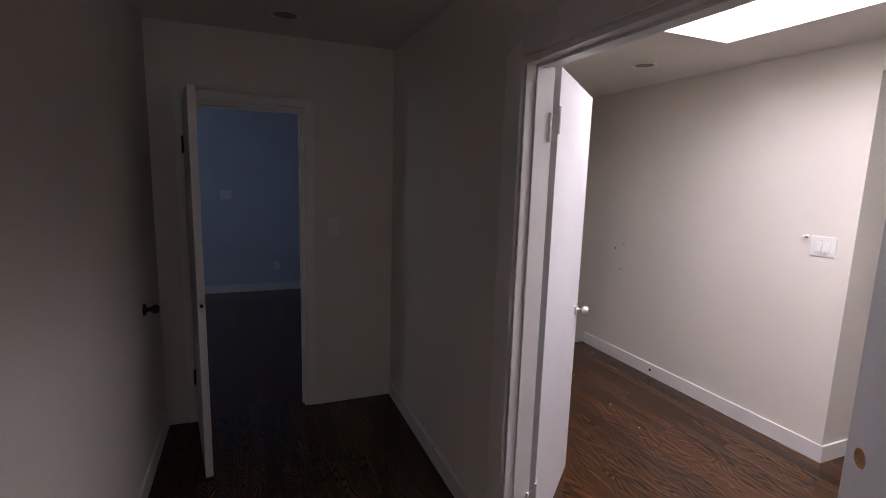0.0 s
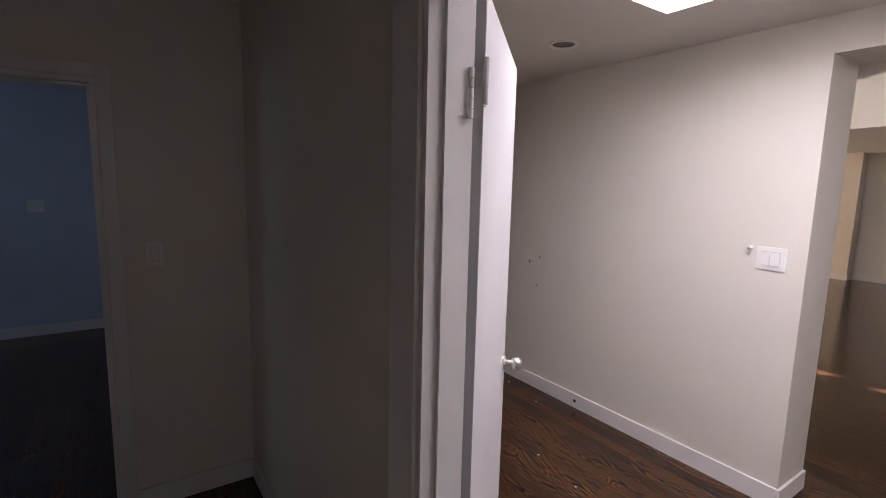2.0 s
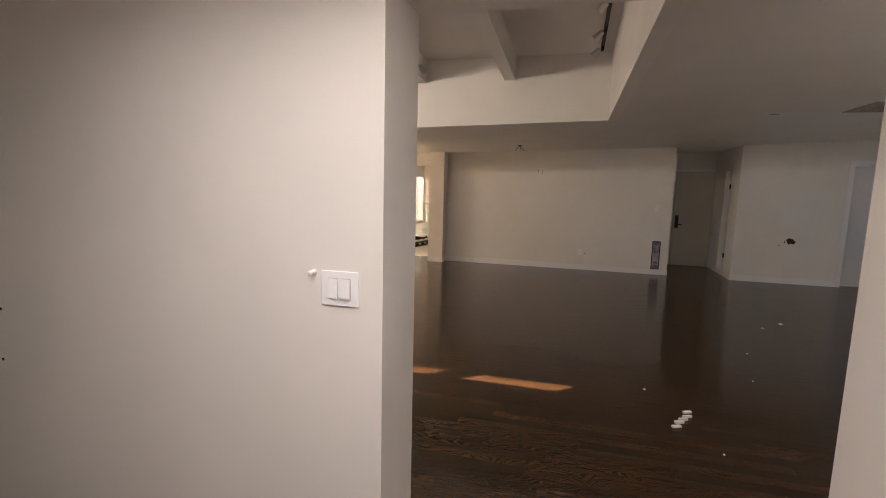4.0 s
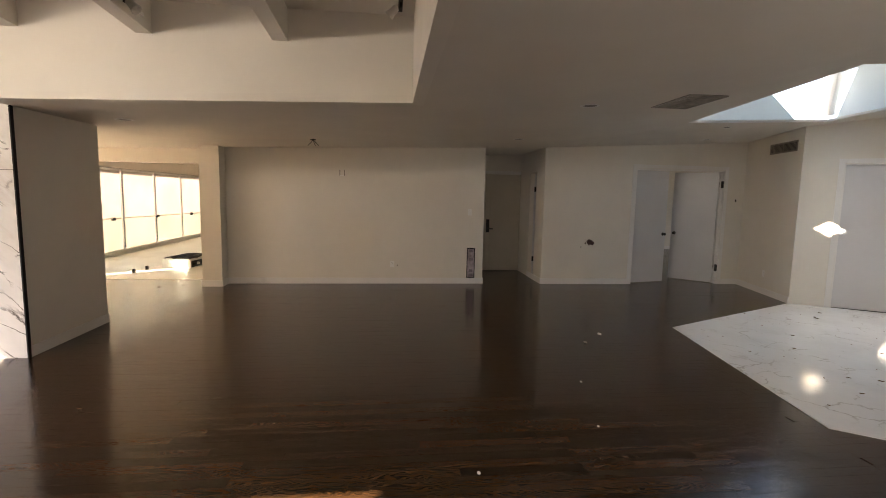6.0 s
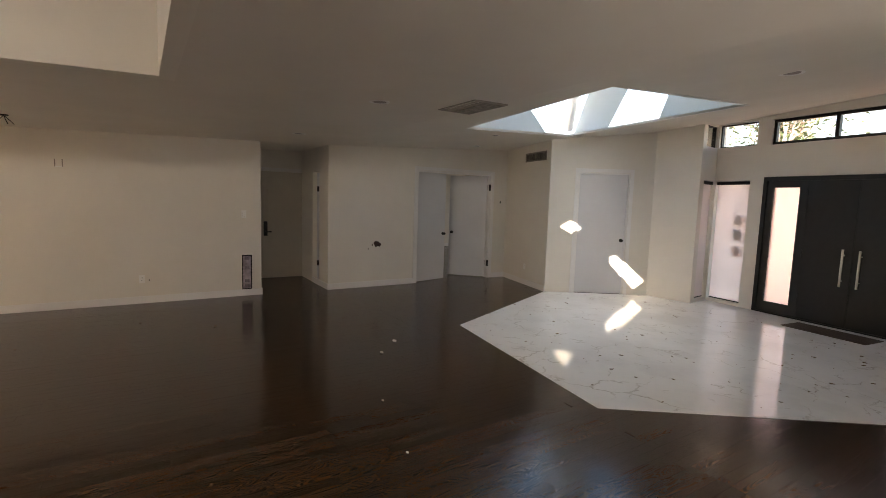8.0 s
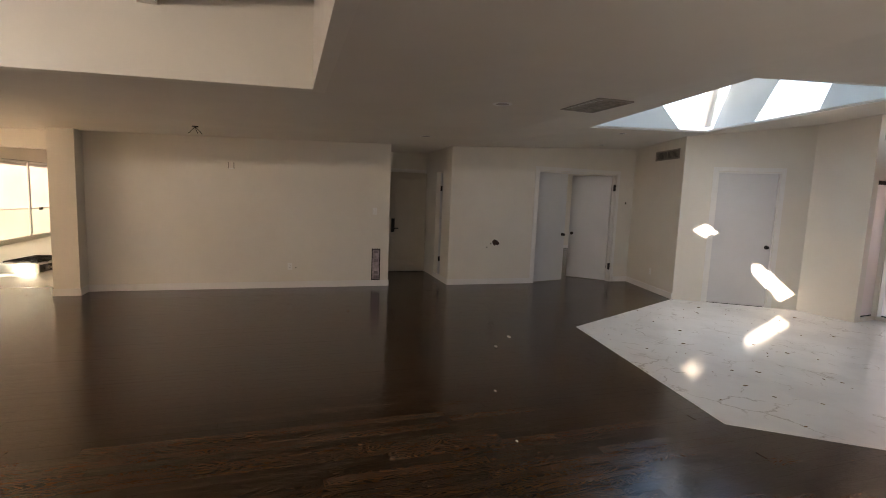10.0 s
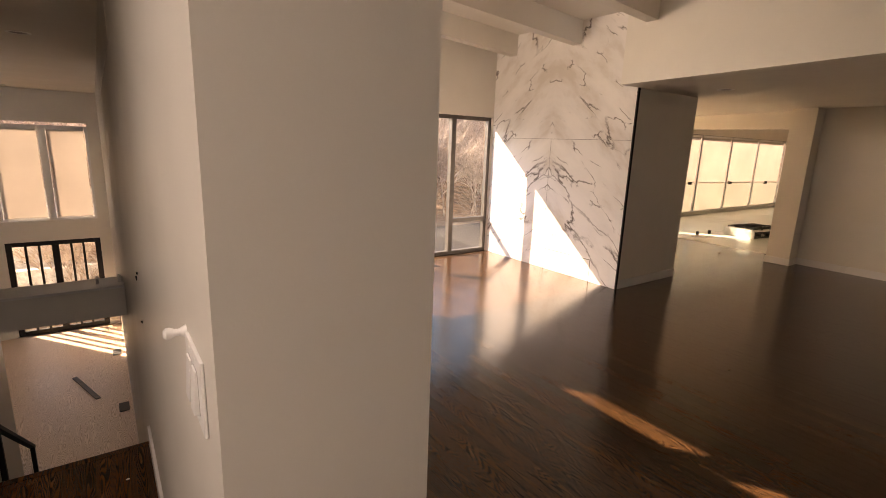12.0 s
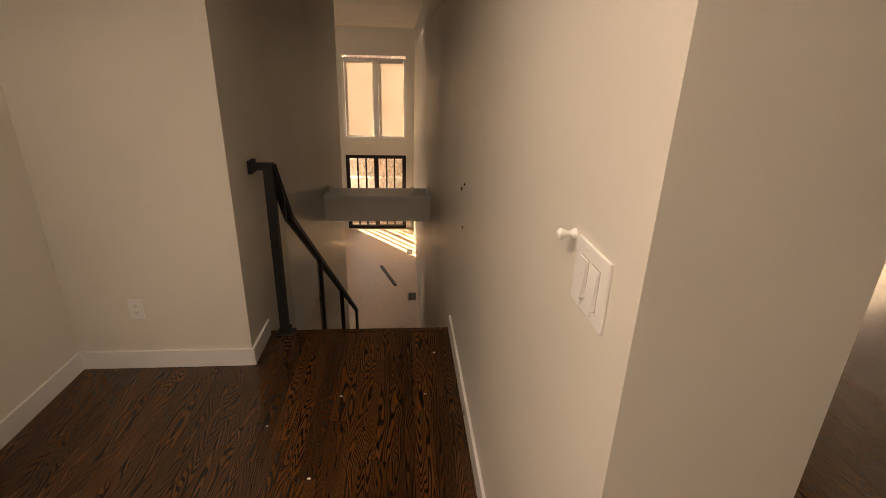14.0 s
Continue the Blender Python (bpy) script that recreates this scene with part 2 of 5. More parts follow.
MARBLE = marble("fireplace_marble", (0.80, 0.76, 0.73), (0.075, 0.05, 0.04), 1.25, 0.3, 0.026, 0.07, (1.0, 0.95, 0.9), 5.65)
STONE = marble("floor_marble", (0.87, 0.87, 0.87), (0.55, 0.53, 0.50), 1.6, 0.10, 0.02, 0.03)
BLACK = plain("black_metal", (0.006, 0.006, 0.0065), 0.5, 0.0, 0.3)
BRONZE = plain("bronze_frame", (0.035, 0.030, 0.027), 0.4, 0.2, 0.25)
STEEL = plain("satin_steel", (0.62, 0.60, 0.57), 0.28, 1.0, 0.06)
PLASTIC = plain("white_plastic", (0.82, 0.81, 0.79), 0.35, 0.0, 0.02)
GLASS = thin_glass("clear_glass")
# pink tint puts the sunlit glow from outdoors into the glass colour
FROST = glass("pink_lit_frosted_glass", (0.86, 0.64, 0.60), 0.65)
SHADE = cloth("blind_cloth", (0.78, 0.74, 0.69), (0.50, 0.455, 0.415), share=0.7)
SHADE_KITCHEN = cloth("kitchen_blind_cloth", (0.80, 0.76, 0.70), (0.60, 0.54, 0.49), share=0.8)
# for the unseen chimney blinds, extra clear so they light the kitchen side
SHADE_UNSEEN = cloth("unseen_blind_cloth", (0.85, 0.80, 0.72), (0.95, 0.86, 0.74), share=0.95)
SHADE_FRONT = cloth("front_blind_cloth", (0.86, 0.80, 0.78), (0.92, 0.84, 0.82), share=0.85)
# hip boards: bluish and let light through, so they look lit by the sky
PANEL = cloth("roof_panel", (0.78, 0.82, 0.84), (0.66, 0.76, 0.82), share=0.22)
ACRYLIC = cloth("white_acrylic", (0.85, 0.85, 0.85), (0.9, 0.9, 0.9), share=0.6)
VENT_GREY = plain("dull_grey", (0.5, 0.46, 0.45), 0.7)
DARK = plain("dark_gap", (0.010, 0.009, 0.009), 0.8)
SILVER = plain("aluminium_mullion", (0.10, 0.09, 0.083), 0.45, 0.2, 0.15)

# ---- building helpers ----
def box(bm, x0, y0, z0, x1, y1, z1, m=None, bevel=0.0):
    lo = Vector((min(x0, x1), min(y0, y1), min(z0, z1)))
    hi = Vector((max(x0, x1), max(y0, y1), max(z0, z1)))
    made = bmesh.ops.create_cube(bm, size=1.0)
    vs = made["verts"]
    for v in vs:
        v.co = Vector([(a + b) / 2 + c * (b - a) for a, b, c in zip(lo, hi, v.co)])
    if bevel:
        es = list({e for v in vs for e in v.link_edges})
        out = bmesh.ops.bevel(bm, geom=es, offset=bevel, segments=2, affect="EDGES", profile=0.6)
        vs = list({v for f in out["faces"] for v in f.verts} | {v for v in vs if v.is_valid})
    if m is not None:
        bmesh.ops.transform(bm, matrix=m, verts=vs)
    return vs


def tube(bm, p, q, r, r2=None, n=16):
    """A round bar from p to q."""
    p, q = Vector(p), Vector(q)
    made = bmesh.ops.create_cone(bm, cap_ends=True, segments=n, radius1=r, radius2=r if r2 is None else r2, depth=(q - p).length)
    turn = (q - p).to_track_quat("Z", "Y").to_matrix().to_4x4()
    bmesh.ops.transform(bm, matrix=Matrix.Translation((p + q) / 2) @ turn, verts=made["verts"])
    return made["verts"]


def lathe(bm, profile, m, n=20):
    """Turns (radius, height) pairs round the z axis of m."""
    rings = [[bm.verts.new(m @ Vector((r * math.cos(a), r * math.sin(a), h))) for a in [2 * math.pi * k / n for k in range(n)]] for r, h in profile]
    for a, b in zip(rings, rings[1:]):
        for k in range(n):
            bm.faces.new((a[k], a[(k + 1) % n], b[(k + 1) % n], b[k]))
    bm.faces.new(list(reversed(rings[0])))
    bm.faces.new(rings[-1])


def slab(bm, corners, top, bottom):
    """A prism on a flat outline: top and bottom are heights or functions of x, y."""
    ht = top if callable(top) else (lambda x, y: top)
    hb = bottom if callable(bottom) else (lambda x, y: bottom)
    a = [bm.verts.new((x, y, ht(x, y))) for x, y in corners]
    b = [bm.verts.new((x, y, hb(x, y))) for x, y in corners]
    n = len(a)
    bm.faces.new(a)
    bm.faces.new(list(reversed(b)))
    for k in range(n):
        bm.faces.new((a[k], b[k], b[(k + 1) % n], a[(k + 1) % n]))


def mesh_of(name, bm, material, smooth=False):
    bmesh.ops.recalc_face_normals(bm, faces=bm.faces)
    me = bpy.data.meshes.new(name)
    bm.to_mesh(me)
    bm.free()
    me.materials.append(material)
    if smooth:
        me.shade_smooth()
        me.set_sharp_from_angle(angle=radians(35))
    return me


def thing(name, at=(0, 0, 0), label="", category="", group="", kind="", turn=0):
    ob = new(name)
    ob.matrix_world = pose(*at, 0, 0, turn)
    ob.empty_display_size = 0.1
    return tagged(ob, label, category, group, kind)


def part(name, bm, material, parent, label="", smooth=False):
    ob = new(name, mesh_of(name, bm, material, smooth))
    ob.parent = parent
    return tagged(ob, label)


def single(name, bm, material, label="", category="", kind="", group="", smooth=False):
    return tagged(new(name, mesh_of(name, bm, material, smooth)), label, category, group, kind)


def run_frame(p, q):
    """Axes of a wall: s along p to q, n to its left, z up."""
    d = Vector((q[0] - p[0], q[1] - p[1], 0))
    ang = math.degrees(math.atan2(d.y, d.x))
    return pose(p[0], p[1], 0, 0, 0, ang), d.length


def wall(name, p, q, thick, z1, holes=(), z0=0.0, material=None, label="painted plaster wall"):
    """A wall whose visible face runs from p to q; the body lies thick to its left (negative: right). holes: (s0, s1, z0, z1)."""
    m, length = run_frame(p, q)
    bm = bmesh.new()
    cuts = sorted({0.0, length, *[h[0] for h in holes], *[h[1] for h in holes]})
    top = z1 if callable(z1) else (lambda s: z1)
    def piece(a, b, lo, hi_a, hi_b):
        vs = box(bm, a, 0, lo, b, thick, lo + 1)
        for v in vs:
            if v.co.z > lo + 0.5:
                v.co.z = hi_a if abs(v.co.x - a) < abs(v.co.x - b) else hi_b
        bmesh.ops.transform(bm, matrix=m, verts=vs)
    for a, b in zip(cuts, cuts[1:]):
        if b - a < 1e-4:
            continue
        mid = (a + b) / 2
        here = sorted([h for h in holes if h[0] < mid < h[1]], key=lambda h: h[2])
        lo = z0
        for h in here:
            if h[2] > lo + 1e-3:
                piece(a, b, lo, h[2], h[2])
            lo = h[3]
        if top(mid) > lo + 1e-3:
            piece(a, b, lo, top(a), top(b))
    return single(name, bm, material or WALL, label, "wall", "structure")


def skirting(p, q, side=1, height=0.105, depth=0.014):
    """A baseboard against the wall face p to q, on its side."""
    m, length = run_frame(p, q)
    bm = bmesh.new()
    box(bm, 0, 0.001 * side, 0.001, length, side * depth, height, m)
    return single("baseboard", bm, TRIM, "white painted wooden baseboard", "baseboard", "structure")


# ---- heights ----
STAIR_CEIL = 2.41


def ceil_z(x, y):
    if y > -1.7:
        return 2.50 - 0.029 * (y + 1.7)
    return 2.50 + (0.055 + 0.012 * max(0.0, 11.85 - x)) * (-1.7 - y)


def beam_under(x):
    return 2.90 + 0.062 * (7.8 - x)


def vault_z(x):
    return beam_under(x) + 0.27

# ---- structure: dark corridor ----
wall("wall_corridor_left", (-0.39, -2.0), (-0.39, 3.48), 0.12, 2.45)
wall("wall_corridor_end", (-0.51, 3.48), (1.19, 3.48), 0.12, 2.45, [(0.31, 0.985, -0.01, 2.02)])
wall("wall_corridor_right", (1.073, 3.48), (1.073, -2.0), 0.117, 2.45, [(1.70, 3.18, -0.01, 2.05)])
# unseen back wall; its opening is added for the corridor fill
wall("wall_corridor_back", (-0.51, -2.0), (1.19, -2.0), -0.12, 2.45, [(0.4, 1.3, 1.0, 2.1)])
bm = bmesh.new()
box(bm, -0.51, -2.1, 2.45, 1.19, 3.6, 2.6)
single("ceiling_corridor", bm, CEIL, "painted flat corridor ceiling", "ceiling", "structure")
# blue room
wall("wall_blue_far", (-2.5, 7.0), (1.19, 7.0), 0.12, 2.45, material=BLUE)
wall("wall_blue_left", (-2.5, 3.6), (-2.5, 7.0), 0.12, 2.45, [(0.9, 2.3, 0.9, 2.1)], material=BLUE)
wall("wall_blue_right", (1.075, 7.0), (1.075, 3.6), 0.1, 2.45, material=BLUE)
wall("wall_blue_near", (-0.51, 3.602), (-2.5, 3.602), -0.12, 2.45, material=BLUE)
bm = bmesh.new()
box(bm, -2.6, 3.6, 2.45, 1.19, 7.1, 2.6)
single("ceiling_blue_room", bm, CEIL, "painted flat ceiling", "ceiling", "structure")

# ---- structure: stair hall ----
wall("wall_switch", (3.243, 1.782), (3.243, 4.0), -0.324, 2.44, z0=-2.9)
wall("wall_stair_right", (3.243, 4.0), (3.243, 14.0), -0.324, 2.05, z0=-2.9)
wall("wall_clerestory", (3.24, 4.0), (3.24, 7.0), -0.06, 3.7, [(0.35, 1.20, 2.695, 2.915), (1.45, 2.32, 2.695, 2.915)], z0=2.05)
wall("wall_stair_upper", (3.24, 7.0), (3.24, 14.0), -0.06, 2.57, z0=2.05)
wall("wall_above_switch", (3.24, 1.784), (3.24, 4.0), -0.06, 3.7, z0=2.44)
wall("wall_opening_header", (3.24, 0.33), (3.24, 1.784), -0.335, 3.7, z0=2.24)
wall("wall_hall_south_pier", (3.24, -0.2), (3.24, 0.33), -0.335, 3.7)
wall("wall_hall_south", (1.19, 0.10), (3.24, 0.10), -0.12, 2.43)
wall("wall_landing_north", (1.19, 3.61), (2.10, 3.61), 0.10, 2.43)
wall("wall_landing_west", (1.19, 3.71), (1.19, 3.602), -0.1, 2.43)
wall("wall_stair_left", (2.10, 3.71), (2.10, 7.9), 0.12, 2.43, z0=-2.9)
bm = bmesh.new()
SKY_HOLE = (1.75, 0.6, 2.66, 2.25)
x0, y0, x1, y1 = SKY_HOLE
for a in ((1.19, 0.0, x0, 3.71), (x1, 0.0, 3.24, 3.71), (x0, 0.0, x1, y0), (x0, y1, x1, 3.71), (2.1, 3.71, 3.24, 14.0), (-3.0, 7.9, 2.1, 14.0)):
    box(bm, a[0], a[1], STAIR_CEIL, a[2], a[3], STAIR_CEIL + 0.16)
for a in ((x0 - 0.05, y0 - 0.05, x0, y1 + 0.05), (x1, y0 - 0.05, x1 + 0.05, y1 + 0.05), (x0, y0 - 0.05, x1, y0), (x0, y1, x1, y1 + 0.05)):
    box(bm, a[0], a[1], STAIR_CEIL + 0.16, a[2], a[3], STAIR_CEIL + 0.55)
single("ceiling_hall", bm, CEIL, "flat painted ceiling with a skylight shaft", "ceiling", "structure")

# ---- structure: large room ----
# the opening in this unseen wall is added for the west fill
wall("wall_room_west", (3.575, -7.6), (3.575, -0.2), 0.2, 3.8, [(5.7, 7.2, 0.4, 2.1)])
wall("wall_window_end", (3.302, 6.83), (3.575, 6.83), 0.16, 3.7, z0=2.05)
wall("wall_window", (3.575, 6.83), (8.4, 6.83), 0.16, 3.7, [(0.45, 4.49, 0.0, 2.05)])
wall("wall_far", (11.90, 3.87), (11.90, -0.62), 0.15, lambda s: ceil_z(11.9, 3.87 - s))
wall("wall_alcove_left", (12.052, -0.62), (13.5, -0.62), 0.15, 2.5)
wall("wall_alcove_end", (13.5, -0.4), (13.5, -1.9), 0.15, 2.55)
wall("wall_alcove_right", (13.5, -1.72), (11.86, -1.72), 0.15, 2.55, [(0.75, 1.15, 0.0, 2.08)])
wall("wall_partition", (11.86, -1.87), (11.86, -5.66), 0.14, lambda s: ceil_z(11.86, -1.87 - s), [(1.60, 3.37, 0.0, 2.18)])
wall("wall_return_vent", (11.86, -5.66), (10.16, -5.25), 0.14, lambda s: ceil_z(11.86 - s * 0.97, -5.66 + s * 0.23))
wall("wall_closet", (10.16, -5.25), (9.12, -6.78), 0.14, lambda s: ceil_z(10.16 - s * 0.56, -5.25 - s * 0.83), [(0.52, 1.42, 0.0, 2.20)])
wall("wall_foyer_return", (9.12, -6.78), (8.33, -6.86), 0.14, lambda s: ceil_z(9.12 - s, -6.8))
NOOK_P, NOOK_Q = (8.33, -6.86), (8.41, -7.46)
wall("wall_foyer_nook", NOOK_P, NOOK_Q, 0.14, lambda s: ceil_z(8.36, -6.86 - s), [(0.05, 0.59, 0.05, 2.10), (0.12, 0.59, 2.66, 3.02)])
FRONT_P, FRONT_Q = (8.72, -7.50), (3.30, -6.80)
wall("wall_front", FRONT_P, FRONT_Q, 0.18, lambda s: ceil_z(8.72 - s * 0.99, -7.5 + 0.13 * s),
     [(0.33, 0.93, 0.05, 2.10), (1.15, 3.71, 0.0, 2.15), (0.33, 0.98, 2.66, 3.04), (1.20, 4.3, 2.645, 3.03)])
# ceiling of the room: a gently folded sheet with the foyer skylight cut out
# sides of the roof light: glazed fields as quads along the foot (u) and up the slope (w)
# both sides are unseen; fields shaped to throw the two sun patches on the closet
FIELD = [((0.346, 0.363), (0.499, 0.386), (0.624, 0.475), (0.431, 0.444)), ((0.334, 0.132), (0.463, 0.103), (0.214, 0.38), (0.004, 0.44))]
# sides seen from the room: strips between lines (foot u, head u), glazed or boarded in turn
STRIPS = {2: [(0.0, 0.0), (0.409, 0.18), (0.712, 0.51), (0.954, 0.87), (1.0, 1.0)], 3: [(0.0, 0.0), (0.26, 0.83), (1.0, 1.0)]}
SK = [(9.2, -2.70), (6.38, -2.13), (7.0, -5.40), (9.75, -5.20)]
bm = bmesh.new()


def ceiling_piece(corners):
    slab(bm, corners, lambda x, y: ceil_z(x, y) + 0.03, ceil_z)


a, c, d, b = SK
ceiling_piece([(3.575, 0.78), (7.86, 0.78), (7.86, -1.7), (3.575, -1.7)])
ceiling_piece([(7.86, 4.45), (9.38, 4.45), (9.38, 0.78), (7.86, 0.78)])
ceiling_piece([(7.86, 0.78), (13.7, 0.78), (13.7, -1.7), (7.86, -1.7)])
ceiling_piece([(9.38, 6.9), (12.2, 6.9), (12.2, 0.78), (9.38, 0.78)])
for ring in ([(3.575, -1.7), (14.0, -1.7), a, c], [(3.575, -1.7), c, d, (3.575, -7.6)], [(3.575, -7.6), d, b, (14.0, -7.6)], [(14.0, -7.6), b, a, (14.0, -1.7)]):
    n = 10
    for k in range(n):
        def mixp(p, q, f):
            return (p[0] + (q[0] - p[0]) * f, p[1] + (q[1] - p[1]) * f)
        o0, o1 = mixp(ring[0], ring[1], k / n), mixp(ring[0], ring[1], (k + 1) / n)
        i0, i1 = mixp(ring[3], ring[2], k / n), mixp(ring[3], ring[2], (k + 1) / n)
        for j in range(3):
            ceiling_piece([mixp(o0, i0, j / 3), mixp(o1, i1, j / 3), mixp(o1, i1, (j + 1) / 3), mixp(o0, i0, (j + 1) / 3)])
single("ceiling_room", bm, CEIL, "low painted ceiling that rises to the entrance", "ceiling", "structure")
# raised ceiling
bm = bmesh.new()
slab(bm, [(3.24, 0.70), (8.4, 0.70), (8.4, 7.0), (3.24, 7.0)], lambda x, y: vault_z(x) + 0.15, lambda x, y: vault_z(x))
single("ceiling_raised", bm, CEIL, "raised sloping painted ceiling between beams", "ceiling", "structure")
wall("wall_soffit_east", (7.76, 4.448), (7.76, 0.88), 0.10, 3.45, z0=2.335)
for v in bpy.data.objects["wall_soffit_east"].data.vertices:
    if v.co.z < 2.5:
        v.co.z = ceil_z(7.76, v.co.y) - 0.001
wall("wall_soffit_south", (7.86, 0.88), (3.575, 0.88), 0.10, 3.6, z0=2.424)
# fireplace mass
bm = bmesh.new()
box(bm, 8.11, 4.452, 0, 9.38, 6.83, 3.4)
single("wall_fireplace_core", bm, WALL, "painted chimney breast behind the marble", "wall", "structure")
# kitchen side
wall("wall_kitchen_header", (12.0, 7.4), (12.0, 4.18), 0.2, 2.5, z0=2.06)
# added opening, hidden by the chimney, that lights the kitchen side
wall("wall_kitchen_north", (9.38, 6.83), (12.2, 6.83), 0.16, 2.5, [(0.25, 2.45, 0.10, 2.05)])
# floor slabs under the boards
bm = bmesh.new()
for a in ((-2.6, -2.1, 1.19, 7.1), (1.19, -2.1, 3.575, 3.95), (3.575, -7.6, 17.5, 9.0)):
    box(bm, a[0], a[1], -0.25, a[2], a[3], -0.0045)
single("floor_base", bm, SUBFLOOR, "dark sub-floor under the boards", "floor", "structure")
MAR = [(10.16, -5.25), (8.87, -2.49), (6.26, -2.06), (4.85, -4.0), (3.6, -5.9), (3.6, -6.85), (8.40, -7.45), (8.33, -6.86), (9.12, -6.78)]
bm = bmesh.new()
slab(bm, MAR, 0.006, -0.004)
single("floor_marble", bm, STONE, "polished white marble foyer floor", "floor", "structure")
# lower room
bm = bmesh.new()
box(bm, -3.0, 4.0, -2.85, 3.575, 14.2, -2.7)
single("floor_lower", bm, OAK_PALE, "pale oak floor of the lower room", "floor", "structure")
wall("wall_lower_end", (3.4, 14.0), (-3.0, 14.0), -0.2, 2.6, [(0.37, 1.96, -2.7, -0.66), (0.37, 1.96, -0.23, 1.78)], z0=-2.9)
wall("wall_lower_left", (-3.0, 3.9), (-3.0, 14.0), 0.15, 2.6, z0=-2.9)
wall("wall_lower_near", (-3.0, 4.0), (2.1, 4.0), -0.2, -0.3, z0=-2.9)
bm = bmesh.new()
box(bm, 2.1, 6.3, -0.02, 3.24, 6.6, 0.25)
single("wall_stair_beam", bm, WALL, "painted beam across the stairwell", "wall", "structure")

# ---- rooms beyond the openings ----
wall("wall_column", (11.62, 4.19), (11.62, 3.872), 0.5, 2.42)
wall("wall_kitchen_south", (12.05, 3.87), (22.0, 3.87), -0.15, 2.5)
wall("wall_kitchen_east", (22.0, 3.8), (22.0, 7.7), -0.15, 2.6)
wall("wall_kitchen_glazed", (12.0, 7.6), (22.0, 7.6), 0.16, 2.55, [(0.6, 9.9, 0.10, 2.10)])
wall("wall_back_room_far", (18.0, -1.0), (18.0, -9.0), 0.15, 2.6)
wall("wall_back_room_side", (13.65, -2.0), (18.0, -2.0), 0.15, 2.6)
wall("wall_back_room_south", (11.0, -8.8), (18.0, -8.8), -0.15, 2.9)
wall("wall_closet_back", (10.6, -6.0), (9.6, -7.4), 0.1, 2.9)
bm = bmesh.new()
box(bm, 12.2, 3.72, 2.5, 22.1, 7.8, 2.65)
box(bm, 13.7, -9.0, 2.62, 18.2, -1.8, 2.75)
box(bm, 12.0, -1.9, 2.6, 14.0, 0.9, 2.75)
single("ceiling_back_rooms", bm, CEIL, "flat painted ceilings of the rooms beyond", "ceiling", "structure")
bm = bmesh.new()
box(bm, 12.3, 3.9, -0.0045, 22.0, 7.6, 0.004)
single("floor_kitchen", bm, plain("pale_floor", (0.62, 0.60, 0.56), 0.3, 0, 0.08, 2.0), "pale dusty kitchen floor", "floor", "structure")


# ---- doors ----
def knob(bm, at, out, r=0.027):
    """Rosette, neck and ball of a door knob that points along out."""
    m = Matrix.Translation(at) @ Vector(out).to_track_quat("Z", "Y").to_matrix().to_4x4()
    lathe(bm, [(0.032, 0), (0.032, 0.004), (0.027, 0.009), (0.012, 0.012), (0.011, 0.030), (r * 0.75, 0.036), (r, 0.047), (r * 0.98, 0.058), (r * 0.7, 0.068), (0.008, 0.071)], m)


